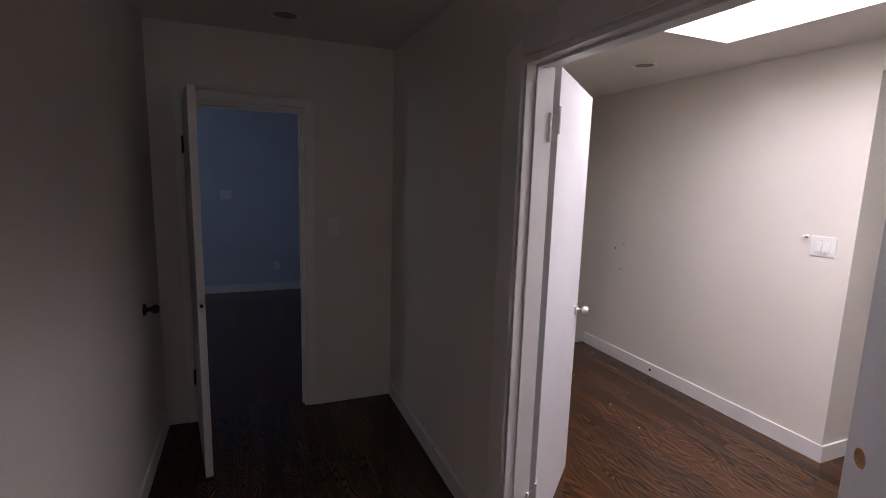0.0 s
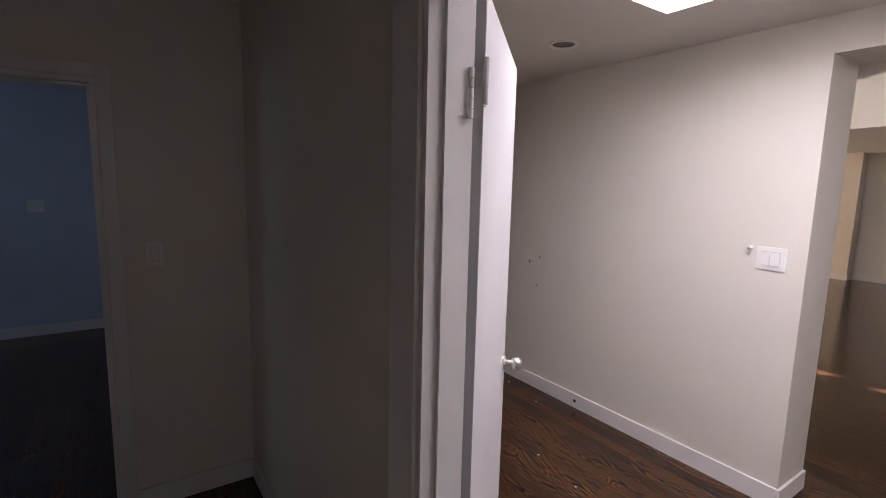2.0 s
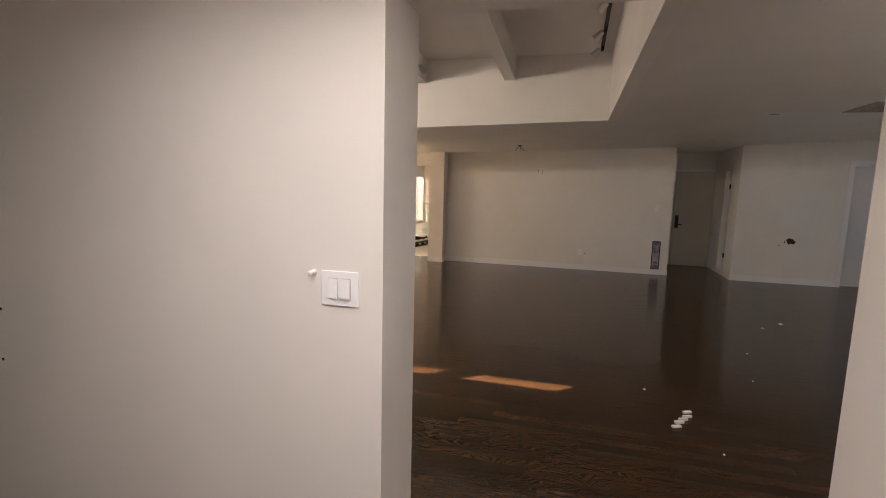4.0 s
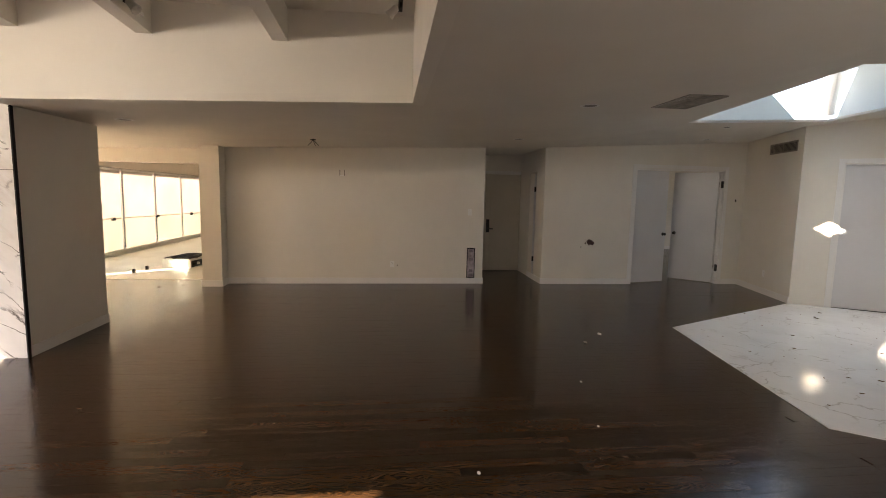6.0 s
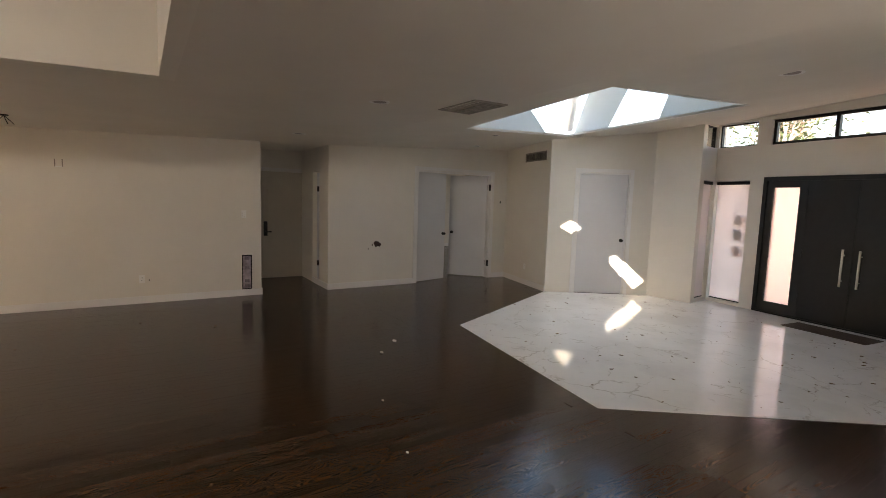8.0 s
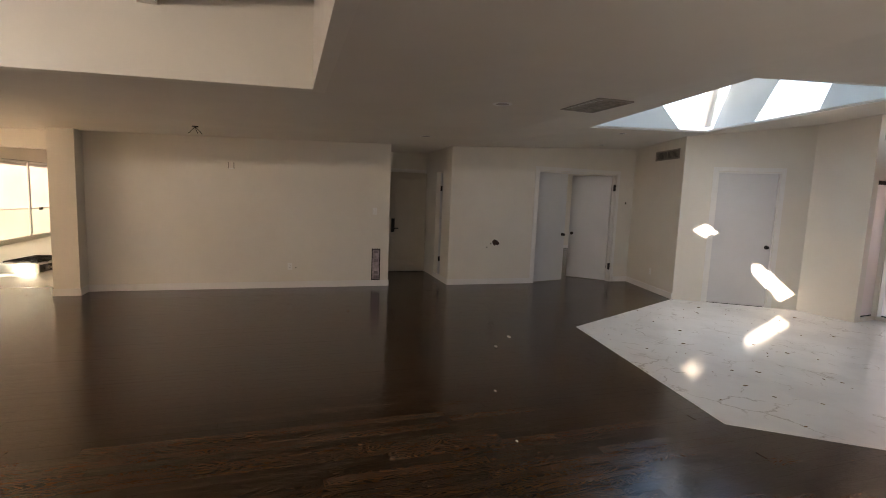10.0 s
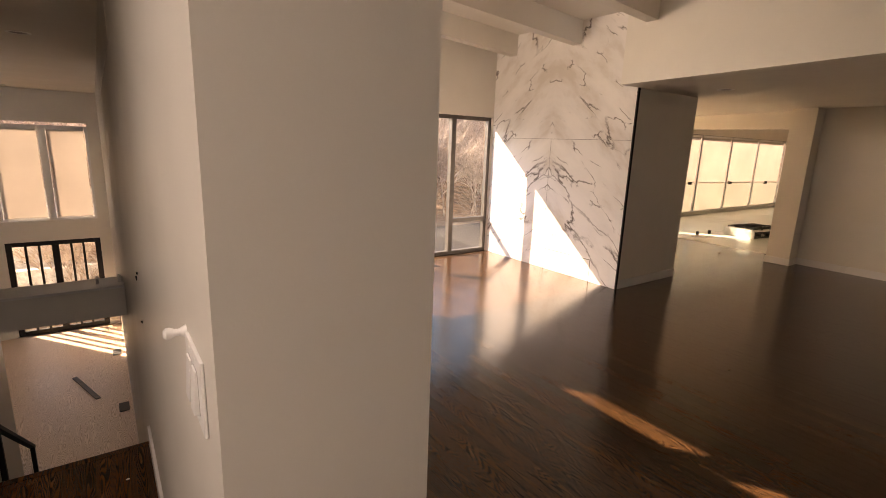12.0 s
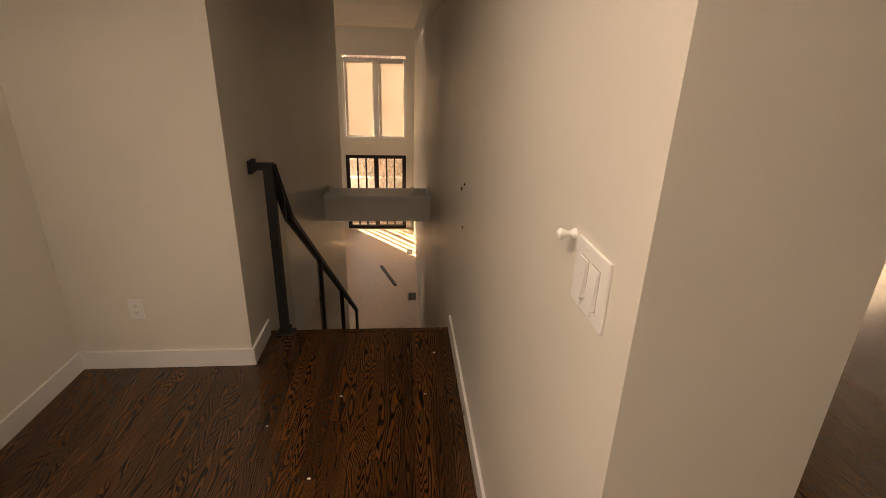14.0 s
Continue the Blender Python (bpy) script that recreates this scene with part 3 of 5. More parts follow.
def door_leaf(name, hinge, angle, width, height, label, metal, knob_sides=(1, -1), thick=0.036, material=None, knob_z=0.935, bore=False, hinges=(0.25, 1.78), plate=False):
    """A flush door that hangs on hinge and runs along angle (degrees)."""
    ob = thing(name, (hinge[0], hinge[1], 0.012), label, "door", kind="structure", turn=angle)
    bm = bmesh.new()
    box(bm, 0.004, -thick / 2, 0, width, thick / 2, height, bevel=0.002)
    leaf = part("leaf", bm, material or DOOR, ob)
    if bore:
        cut = bmesh.new()
        tube(cut, (width - 0.062, -0.1, knob_z), (width - 0.062, 0.1, knob_z), 0.027, n=28)
        tool = new("bore_tool", mesh_of("bore_tool", cut, DOOR))
        tool.parent = ob
        bpy.context.view_layer.update()
        mod = leaf.modifiers.new("bore", "BOOLEAN")
        mod.object, mod.solver = tool, "EXACT"
        me = bpy.data.meshes.new_from_object(leaf.evaluated_get(bpy.context.evaluated_depsgraph_get()))
        leaf.modifiers.clear()
        leaf.data = me
        bpy.data.objects.remove(tool)
        bm = bmesh.new()
        n = 28
        for k in range(n):
            a0, a1 = 2 * math.pi * k / n, 2 * math.pi * (k + 1) / n
            ring = [(width - 0.062 + 0.0266 * math.cos(a), y, knob_z + 0.0266 * math.sin(a)) for a in (a0, a1) for y in (-thick / 2 + 0.002, thick / 2 - 0.002)]
            vs = [bm.verts.new(p) for p in ring]
            bm.faces.new((vs[0], vs[1], vs[3], vs[2]))
        part("bore_lining", bm, plain("raw_wood", (0.36, 0.20, 0.10), 0.7, 0, 0.3, 60), leaf, "raw wood inside the bored hole")
    for side in knob_sides:
        bm = bmesh.new()
        knob(bm, (width - 0.062, side * thick / 2, knob_z), (0, side, 0))
        part("knob", bm, metal, leaf, "", True)
    if plate:
        bm = bmesh.new()
        box(bm, width, -0.013, knob_z - 0.03, width + 0.0016, 0.013, knob_z + 0.03)
        pl = part("latch_plate", bm, STEEL, leaf, "small metal latch plate")
        bm = bmesh.new()
        tube(bm, (width + 0.001, 0, knob_z), (width + 0.009, 0, knob_z), 0.009)
        part("latch", bm, BLACK, leaf)
    for z in hinges:
        bm = bmesh.new()
        tube(bm, (0, 0.0 - thick / 2 - 0.004, z), (0, -thick / 2 - 0.004, z + 0.10), 0.0065, n=10)
        box(bm, 0.0, -thick / 2 - 0.002, z, 0.034, -thick / 2 + 0.001, z + 0.10)
        part("hinge", bm, metal if metal is BLACK else TRIM, ob, "painted-over butt hinge" if metal is not BLACK else "black hinge")
    return ob


def casing(name, p, q, s0, s1, top, side, width=0.06, depth=0.014, jamb=0.117, body=1, sill=0.0):
    """Trim round an opening in the wall face p to q, and the jamb lining through the wall."""
    m, _ = run_frame(p, q)
    ob = thing(name, (0, 0, 0), "white painted wooden door casing", "door frame", kind="structure")
    for nm, b in (("side_trim", (s0 - width, s0 - 0.004, sill + 0.0, top + width)), ("side_trim", (s1 + 0.004, s1 + width, sill + 0.0, top + width)), ("head_trim", (s0 - 0.004, s1 + 0.004, top + 0.004, top + width))):
        bm = bmesh.new()
        box(bm, b[0], side * 0.0005, b[2] + 0.002, b[1], side * depth, b[3], m, 0.003)
        part(nm, bm, TRIM, ob)
    for nm, b in (("jamb", (s0 + 0.0005, s0 + 0.017, sill + 0.001, top - 0.0005)), ("jamb", (s1 - 0.017, s1 - 0.0005, sill + 0.001, top - 0.0005)), ("head_jamb", (s0 + 0.017, s1 - 0.017, top - 0.018, top - 0.0005))):
        bm = bmesh.new()
        box(bm, b[0], side * 0.004, b[2], b[1], body * (jamb - 0.001), b[3], m)
        part(nm, bm, TRIM, ob)
        bm = bmesh.new()
        if nm == "jamb":
            xs = (b[1], b[1] + 0.011) if b[0] < (s0 + s1) / 2 else (b[0] - 0.011, b[0])
            box(bm, xs[0], body * 0.035, b[2], xs[1], body * 0.068, b[3] - 0.02, m)
        else:
            box(bm, b[0], body * 0.035, b[2] - 0.011, b[1], body * 0.068, b[2], m)
        part("stop_bead", bm, TRIM, ob)
    return ob


# double door between corridor and stair hall
casing("door_frame_hall", (1.073, 3.48), (1.073, -2.0), 1.70, 3.18, 2.05, -1, 0.12)
door_leaf("door_1", (1.195, 1.762), math.degrees(math.atan2(2.268 - 1.762, 1.751 - 1.195)), 0.745, 2.022, "white flush door standing open with satin steel knob", STEEL, (-1, 1), plate=True)
door_leaf("door_2", (1.195, 0.318), 53.0, 0.725, 2.022, "white flush door standing open with an empty knob hole", STEEL, (), bore=True, knob_z=0.92)
# large painted butt hinges between the jamb and the edge of the open leaf
leaf_door = bpy.data.objects["door_1"]
bpy.context.view_layer.update()
into = leaf_door.matrix_world.inverted()
for z in (0.22, 1.765):
    bm = bmesh.new()
    box(bm, 1.112, 1.7605, z, 1.172, 1.7634, z + 0.098, into)
    box(bm, 0.0022, -0.015, z - 0.012, 0.0046, 0.016, z + 0.086)
    for k in range(5):
        a = into @ Vector((1.176, 1.7555, z - 0.004 + k * 0.0215))
        tube(bm, a, a + Vector((0, 0, 0.0195)), 0.0068, n=12)
    hinge = part("hinge", bm, TRIM, leaf_door, "painted-over butt hinge", True)
    bm = bmesh.new()
    for dx in (1.132, 1.128):
        for dz in (0.014, 0.084):
            a = into @ Vector((dx, 1.7596, z + dz))
            b = into @ Vector((dx, 1.7606, z + dz))
            tube(bm, a, b, 0.0028, n=8)
    part("screw", bm, BLACK, hinge)
# dark corridor door
casing("door_frame_corridor", (-0.51, 3.48), (1.19, 3.48), 0.31, 0.985, 2.02, -1)
door_leaf("door_3", (-0.195, 3.462), -82.0, 0.665, 2.0, "white flush door ajar in the dark corridor", BLACK, (), plate=True, hinges=(0.25, 1.7))
# door knob set on bare wall; the door it belongs to is not built
bm = bmesh.new()
knob(bm, (-0.39, 3.02, 0.89), (1, 0, 0), 0.024)
single("wall_knob", bm, BLACK, "black round knob fixed on the corridor wall", "wall peg", smooth=True)

# alcove entrance door
ob = thing("door_4", (13.49, -0.94, 0.012), "cream panelled door at the end of the alcove", "door", kind="structure", turn=-90)
bm = bmesh.new()
box(bm, 0.0, -0.03, 0, 0.86, 0.005, 2.06, bevel=0.003)
CREAM = paint("cream_door_paint", (0.62, 0.565, 0.48), 0.4, 0.08)
leaf = part("leaf", bm, CREAM, ob)
for b in ((0.12, 0.30, 0.74, 1.92), (0.12, 0.10, 0.74, 0.22)):
    bm = bmesh.new()
    box(bm, b[0], -0.036, b[1], b[2], -0.028, b[3], bevel=0.004)
    part("panel", bm, CREAM, leaf)
bm = bmesh.new()
box(bm, 0.04, -0.055, 0.82, 0.11, -0.03, 1.10, bevel=0.006)
tube(bm, (0.075, -0.055, 0.90), (0.075, -0.085, 0.90), 0.011)
box(bm, 0.06, -0.098, 0.888, 0.18, -0.08, 0.912, bevel=0.004)
part("lock_handle", bm, BLACK, leaf, "black lock plate and lever")
casing("door_frame_alcove", (13.5, -0.4), (13.5, -1.9), 0.52, 1.42, 2.085, -1, jamb=0.15)
# side door in the alcove, seen on edge
door_leaf("door_5", (12.74, -1.80), -84.0, 0.31, 2.05, "white door standing open in the alcove", BLACK, (1,), thick=0.03, hinges=(0.3, 1.7))
# double doors in the partition
casing("door_frame_double", (11.86, -1.87), (11.86, -5.66), 1.60, 3.37, 2.18, -1, 0.07, jamb=0.14)
door_leaf("door_6", (11.95, -3.50), -76.0, 0.80, 2.14, "grey-white flush door of a pair slightly open", BLACK, (-1, 1), knob_z=0.93, hinges=())
door_leaf("door_7", (11.96, -5.21), 44.0, 0.80, 2.14, "white flush door of a pair standing half open", BLACK, (-1, 1), knob_z=0.93, hinges=(0.25, 1.85))
for z in (0.25, 1.85):
    bm = bmesh.new()
    box(bm, 11.852, -5.225, z, 11.90, -5.205, z + 0.13)
    single("hinge_plate", bm, BLACK, "black steel hinge plate on the door jamb", "hinge", group="hinge plates on the jamb")
# closet door
casing("door_frame_closet", (10.16, -5.25), (9.12, -6.78), 0.52, 1.42, 2.20, -1, 0.07, jamb=0.14)
cm, _ = run_frame((10.16, -5.25), (9.12, -6.78))
cang = math.degrees(math.atan2(-1.53, -1.04))
hp = cm @ Vector((0.54, 0.05, 0))
door_leaf("door_8", (hp.x, hp.y), cang, 0.86, 2.165, "white flush closet door with black round knob", BLACK, (-1,), knob_z=0.98, hinges=())

# frosted panes of unseen openings; west and corridor ones are added for their fills
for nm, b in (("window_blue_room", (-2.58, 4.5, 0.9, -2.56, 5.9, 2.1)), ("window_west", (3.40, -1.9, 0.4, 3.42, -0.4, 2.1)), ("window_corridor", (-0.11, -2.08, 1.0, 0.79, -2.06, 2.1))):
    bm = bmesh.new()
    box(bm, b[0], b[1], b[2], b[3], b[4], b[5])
    single(nm, bm, ACRYLIC, "unseen frosted pane in a light opening", "window", "structure")

# ---- front door set ----
fm, flen = run_frame(FRONT_P, FRONT_Q)
ob = thing("door_9", (0, 0, 0), "black double entrance door with frosted side panes", "entrance door", kind="structure")
bm = bmesh.new()
for b in ((1.155, 1.215, 0.008, 2.145), (3.645, 3.705, 0.008, 2.145), (1.215, 3.645, 2.08, 2.145), (1.215, 3.645, 0.008, 0.03)):
    box(bm, b[0], -0.02, b[2], b[1], 0.12, b[3], fm, 0.003)
part("frame", bm, BLACK, ob)
for x0, x1 in ((1.215, 1.80), (3.06, 3.645)):
    bm = bmesh.new()
    for b in ((x0, x0 + 0.09, 0.03, 2.08), (x1 - 0.12, x1, 0.03, 2.08), (x0 + 0.09, x1 - 0.12, 1.98, 2.08), (x0 + 0.09, x1 - 0.12, 0.03, 0.19)):
        box(bm, b[0], 0.005, b[2], b[1], 0.075, b[3], fm, 0.002)
    side = part("side_panel", bm, BLACK, ob)
    bm = bmesh.new()
    box(bm, x0 + 0.09, 0.03, 0.19, x1 - 0.12, 0.045, 1.98, fm)
    part("pane", bm, FROST, side, "frosted glass pane tinted like the light behind it")
for x0, x1, hx in ((1.803, 2.428, 2.335), (2.432, 3.057, 2.535)):
    bm = bmesh.new()
    box(bm, x0, 0.0, 0.03, x1, 0.07, 2.078, fm, 0.003)
    leaf = part("leaf", bm, BLACK, ob)
    bm = bmesh.new()
    tube(bm, fm @ Vector((hx, -0.055, 0.60)), fm @ Vector((hx, -0.055, 1.12)), 0.014)
    for z in (0.68, 1.04):
        tube(bm, fm @ Vector((hx, -0.055, z)), fm @ Vector((hx, 0.0, z)), 0.009)
    part("pull_handle", bm, STEEL, leaf, "long satin steel pull handle", True)
for z in (0.3, 0.95, 1.55, 1.85):
    bm = bmesh.new()
    tube(bm, fm @ Vector((1.80, -0.008, z)), fm @ Vector((1.80, -0.008, z + 0.11)), 0.009)
    part("hinge", bm, BLACK, ob)


def glazing(name, m, s0, s1, z0, z1, frame_w, material, label, mullions=(), rails=(), n0=0.04, n1=0.10, pane=None, sill=False):
    """A fixed window in a wall's own axes: frame bars, mullions and a pane in each light."""
    ob = thing(name, (0, 0, 0), label, "window", kind="structure")
    bars = [(s0, s0 + frame_w, z0, z1), (s1 - frame_w, s1, z0, z1), (s0 + frame_w, s1 - frame_w, z1 - frame_w, z1), (s0 + frame_w, s1 - frame_w, z0, z0 + frame_w)]
    for b in bars:
        bm = bmesh.new()
        box(bm, b[0] + 0.0005, n0, b[2] + 0.0005, b[1] - 0.0005, n1, b[3] - 0.0005, m, 0.002)
        part("frame_bar", bm, material, ob)
    for s, w in mullions:
        bm = bmesh.new()
        box(bm, s - w / 2, n0 - 0.01, z0 + frame_w, s + w / 2, n1, z1 - frame_w, m, 0.002)
        part("mullion", bm, material, ob)
    edges = [s0 + frame_w] + [v for s, w in mullions for v in (s - w / 2, s + w / 2)] + [s1 - frame_w]
    for k in range(0, len(edges), 2):
        a, b = edges[k], edges[k + 1]
        cuts = sorted(z for j, z in rails if j == k // 2)
        zs = [z0 + frame_w] + cuts + [z1 - frame_w]
        for z in cuts:
            bm = bmesh.new()
            box(bm, a, n0, z - 0.03, b, n1, z + 0.03, m, 0.002)
            part("rail", bm, material, ob)
        for lo, hi in zip(zs, zs[1:]):
            bm = bmesh.new()
            box(bm, a, (n0 + n1) / 2 - 0.004, lo, b, (n0 + n1) / 2 + 0.004, hi, m)
            pn = part("pane", bm, pane or GLASS, ob)
            pn.visible_shadow = False
    return ob


glazing("window_1", fm, 1.20, 4.3, 2.645, 3.03, 0.045, BLACK, "black-framed clerestory window over the entrance", [(2.06, 0.05), (3.2, 0.05)])
glazing("window_2", fm, 0.33, 0.98, 2.66, 3.04, 0.02, BLACK, "narrow clerestory corner window", [])
nm, _ = run_frame(NOOK_P, NOOK_Q)
glazing("window_3", nm, 0.12, 0.59, 2.66, 3.02, 0.015, BLACK, "narrow clerestory side window", [])
glazing("window_10", nm, 0.05, 0.59, 0.05, 2.10, 0.03, TRIM, "tall side pane of the corner window", [], n0=0.09, n1=0.13)
glazing("window_4", fm, 0.33, 0.93, 0.05, 2.10, 0.03, TRIM, "tall side window behind a blind", [], n0=0.09, n1=0.13)


def blind(name, m, s0, s1, z0, z1, n, label, cassette=BLACK, group="", weave=None):
    ob = thing(name, (0, 0, 0), label, "roller blind", group)
    bm = bmesh.new()
    box(bm, s0, n - 0.03, z1 - 0.055, s1, n + 0.02, z1 - 0.002, m, 0.004)
    part("cassette", bm, cassette, ob)
    bm = bmesh.new()
    box(bm, s0 + 0.012, n - 0.001, z0 + 0.02, s1 - 0.012, n + 0.001, z1 - 0.055, m)
    part("cloth", bm, weave or SHADE, ob)
    bm = bmesh.new()
    box(bm, s0 + 0.012, n - 0.007, z0 + 0.002, s1 - 0.012, n + 0.007, z0 + 0.02, m, 0.003)
    part("hem_bar", bm, cassette if cassette is BLACK else TRIM, ob)
    return ob


blind("roller_blind", fm, 0.345, 0.92, 0.06, 2.09, 0.045, "white roller blind drawn down beside the entrance door", weave=SHADE_FRONT)
blind("roller_blind", nm, 0.10, 0.575, 0.06, 2.09, 0.045, "white roller blind drawn down over the side of the corner window", weave=SHADE_FRONT)
# plates added behind the blind to dim it like an outdoor lamp's shadow
ob = thing("hanging_ornament", (0, 0, 0), "three added plates that cast dim squares on the blind", "ornament")
for z0, z1 in ((1.37, 1.53), (1.11, 1.29), (0.84, 1.01)):
    bm = bmesh.new()
    box(bm, 0.69, 0.074, z0, 0.82, 0.079, z1, fm, 0.002)
    part("plate", bm, VENT_GREY, ob)
bm = bmesh.new()
box(bm, 0.752, 0.075, 0.84, 0.758, 0.078, 2.05, fm)
part("shade_strip", bm, VENT_GREY, ob)
# doormat well
bm = bmesh.new()
box(bm, 1.95, -0.62, 0.0065, 2.95, -0.18, 0.016, fm, 0.003)
single("floor_mat", bm, plain("brown_mat", (0.075, 0.055, 0.04), 0.95, 0, 0.3, 120, 0.4), "dark brown entrance mat set on the marble", "door mat")

# ---- foyer skylight: four sloped sides with wide hips ----
ob = thing("skylight_foyer", (8.05, -3.82, 2.6), "pyramid roof light with white hips over the foyer", "skylight", kind="structure")
top = Vector((8.05, -3.82, 4.7))
ring = [Vector((x, y, ceil_z(x, y) + 0.03)) for x, y in SK]
inv = Matrix.Translation((-8.05, 3.82, -2.6))
bm = bmesh.new()
for k in range(4):
    p, q = ring[k], ring[(k + 1) % 4]
    lo_p, lo_q = p - Vector((0, 0, 0.03)), q - Vector((0, 0, 0.03))
    out = 1.03
    cen = Vector((8.05, -3.82, 0))
    def wide(v, f):
        return Vector((cen.x + (v.x - cen.x) * f, cen.y + (v.y - cen.y) * f, v.z))
    vs = [bm.verts.new(inv @ v) for v in (lo_p, lo_q, q, p, wide(lo_p, out), wide(lo_q, out), wide(q, out), wide(p, out))]
    for f in ((0, 1, 2, 3), (7, 6, 5, 4), (3, 2, 6, 7), (0, 4, 5, 1)):
        bm.faces.new([vs[i] for i in f])
part("curb", bm, TRIM, ob)
for k in range(4):
    p, q = ring[k], ring[(k + 1) % 4]
    nrm = (q - p).cross(top - p).normalized()
    if nrm.z < 0:
        nrm = -nrm

    def at_side(u, w):
        return p.lerp(top, w).lerp(q.lerp(top, w), u)

    def sheet(poly, lift, depth):
        bm = bmesh.new()
        lo = [bm.verts.new(inv @ (at_side(*c) + nrm * lift)) for c in poly]
        hi = [bm.verts.new(inv @ (at_side(*c) + nrm * (lift + depth))) for c in poly]
        bm.faces.new(lo)
        bm.faces.new(list(reversed(hi)))
        for i in range(len(lo)):
            j = (i + 1) % len(lo)
            bm.faces.new((lo[i], lo[j], hi[j], hi[i]))
        return bm

    panes, boards = [], []
    if k in STRIPS:
        w1, lines = 0.27, STRIPS[k]
        glazed = (1, 3) if k == 2 else (0,)
        for i, ((a0, a1), (b0, b1)) in enumerate(zip(lines, lines[1:])):
            poly = [(a0, 0), (b0, 0), (b1, w1), (a1, w1)]
            (panes if i in glazed else boards).append(poly)
    else:
        w1, quad = 0.8, FIELD[k]
        rim = [(0, 0), (1, 0), (1, w1), (0, w1)]
        panes.append(quad)
        boards += [[rim[i], rim[i + 1], quad[i + 1], quad[i]] for i in range(3)]
        boards += [[rim[3], rim[0], quad[3]], [rim[0], quad[0], quad[3]]]
    boards.append([(0, w1), (1, w1), (0, 0.999)])
    for poly in boards:
        part("board", sheet(poly, 0, 0.03), PANEL, ob)
    for poly in panes:
        pn = part("pane", sheet(poly, 0.012, 0.006), GLASS, ob)
        pn.visible_shadow = False
# bars added over the hips to stop grazing sun on the closet wall
for v in ring:
    bm = bmesh.new()
    tube(bm, inv @ (v + Vector((0, 0, 0.11))), inv @ (top + Vector((0, 0, 0.16))), 0.105, n=10)
    part("hip_sun_stop", bm, TRIM, ob)
# hall skylight pane
ob = thing("skylight_hall", (2.205, 1.425, STAIR_CEIL + 0.55), "flat white dome skylight over the stair hall", "skylight", kind="structure")
bm = bmesh.new()
box(bm, -0.505, -0.875, 0.0, 0.505, 0.875, 0.02)
part("pane", bm, ACRYLIC, ob)

# ---- window wall of the large room ----
wm, _ = run_frame((3.575, 6.83), (8.4, 6.83))
glazing("window_5", wm, 0.45, 4.49, 0.0, 2.05, 0.055, SILVER, "tall aluminium-framed window wall to the garden", [(2.38, 0.10), (3.79, 0.075)], [(0, 0.52), (2, 0.52)], n0=0.03, n1=0.10)
# ---- beams of the raised ceiling ----
for k, y in enumerate((2.03, 3.14, 4.17, 5.36, 6.47)):
    end = 7.76 if y < 4.45 else 8.08
    bm = bmesh.new()
    slab(bm, [(3.302, y - 0.065), (end, y - 0.065), (end, y + 0.065), (3.302, y + 0.065)], lambda x, yy: vault_z(x) + 0.01, lambda x, yy: beam_under(x))
    single("ceiling_beam", bm, CEIL, "painted sloping ceiling beam", "beam", group="ceiling beams")
# ---- marble slabs of the fireplace ----
fire = thing("fireplace_cladding", (8.08, 5.6, 0), "white marble chimney cladding with dark brown veins", "fireplace", kind="structure")
for y0, y1, z0, z1 in ((4.45, 6.828, 1.758, 3.25), (4.45, 5.647, 0.001, 1.752), (5.653, 6.828, 0.001, 1.753)):
    bm = bmesh.new()
    box(bm, 0, y0 - 5.6 + 0.0005, z0, 0.03, y1 - 5.6, z1)
    part("marble_slab", bm, MARBLE, fire)
bm = bmesh.new()
for y0, y1, z0, z1 in ((4.84, 5.62, 0.275, 0.283), (4.84, 4.848, 0.0, 0.28), (5.612, 5.62, 0.0, 0.28)):
    box(bm, -0.0022, y0 - 5.6, z0, 0.001, y1 - 5.6, z1)
for y0, y1, z0, z1 in ((4.452, 6.826, 1.753, 1.757), (5.648, 5.652, 0.001, 1.753)):
    box(bm, 0.001, y0 - 5.6, z0, 0.02, y1 - 5.6, z1)
part("inset_joint", bm, plain("grey_joint", (0.20, 0.17, 0.15), 0.6), fire, "thin joint round a small inset")
bm = bmesh.new()
box(bm, 8.074, 4.438, 0.0, 8.112, 4.4505, 2.42)
single("trim_marble_edge", bm, DARK, "dark metal edge strip on the marble corner", "trim", "structure")

# ---- baseboards ----
for p, q, side in (((1.073, 3.466), (1.073, 1.85), -1), ((-0.39, 2.0), (-0.39, 3.48), -1), ((0.535, 3.48), (1.06, 3.48), -1),
                   ((3.243, 1.782), (3.243, 3.95), 1), ((3.229, 1.782), (3.567, 1.782), -1), ((1.192, 3.61), (2.10, 3.61), -1), ((2.10, 3.60), (2.10, 3.93), -1), ((1.19, 1.85), (1.19, 3.61), -1),
                   ((3.567, 1.784), (3.567, 6.83), -1), ((8.10, 4.452), (9.38, 4.452), -1), ((11.90, 3.87), (11.90, -0.62), -1), ((11.886, -0.62), (13.5, -0.62), -1),
                   ((12.75, -1.72), (11.86, -1.72), -1), ((11.86, -1.706), (11.86, -3.40), -1), ((11.86, -5.32), (11.86, -5.66), -1), ((11.86, -5.66), (10.16, -5.25), -1),
                   ((11.62, 4.205), (11.62, 3.872), -1), ((11.606, 3.872), (11.90, 3.872), -1), ((-2.5, 7.0), (1.07, 7.0), -1), ((18.0, -2.0), (18.0, -8.8), -1)):
    skirting(p, q, side)


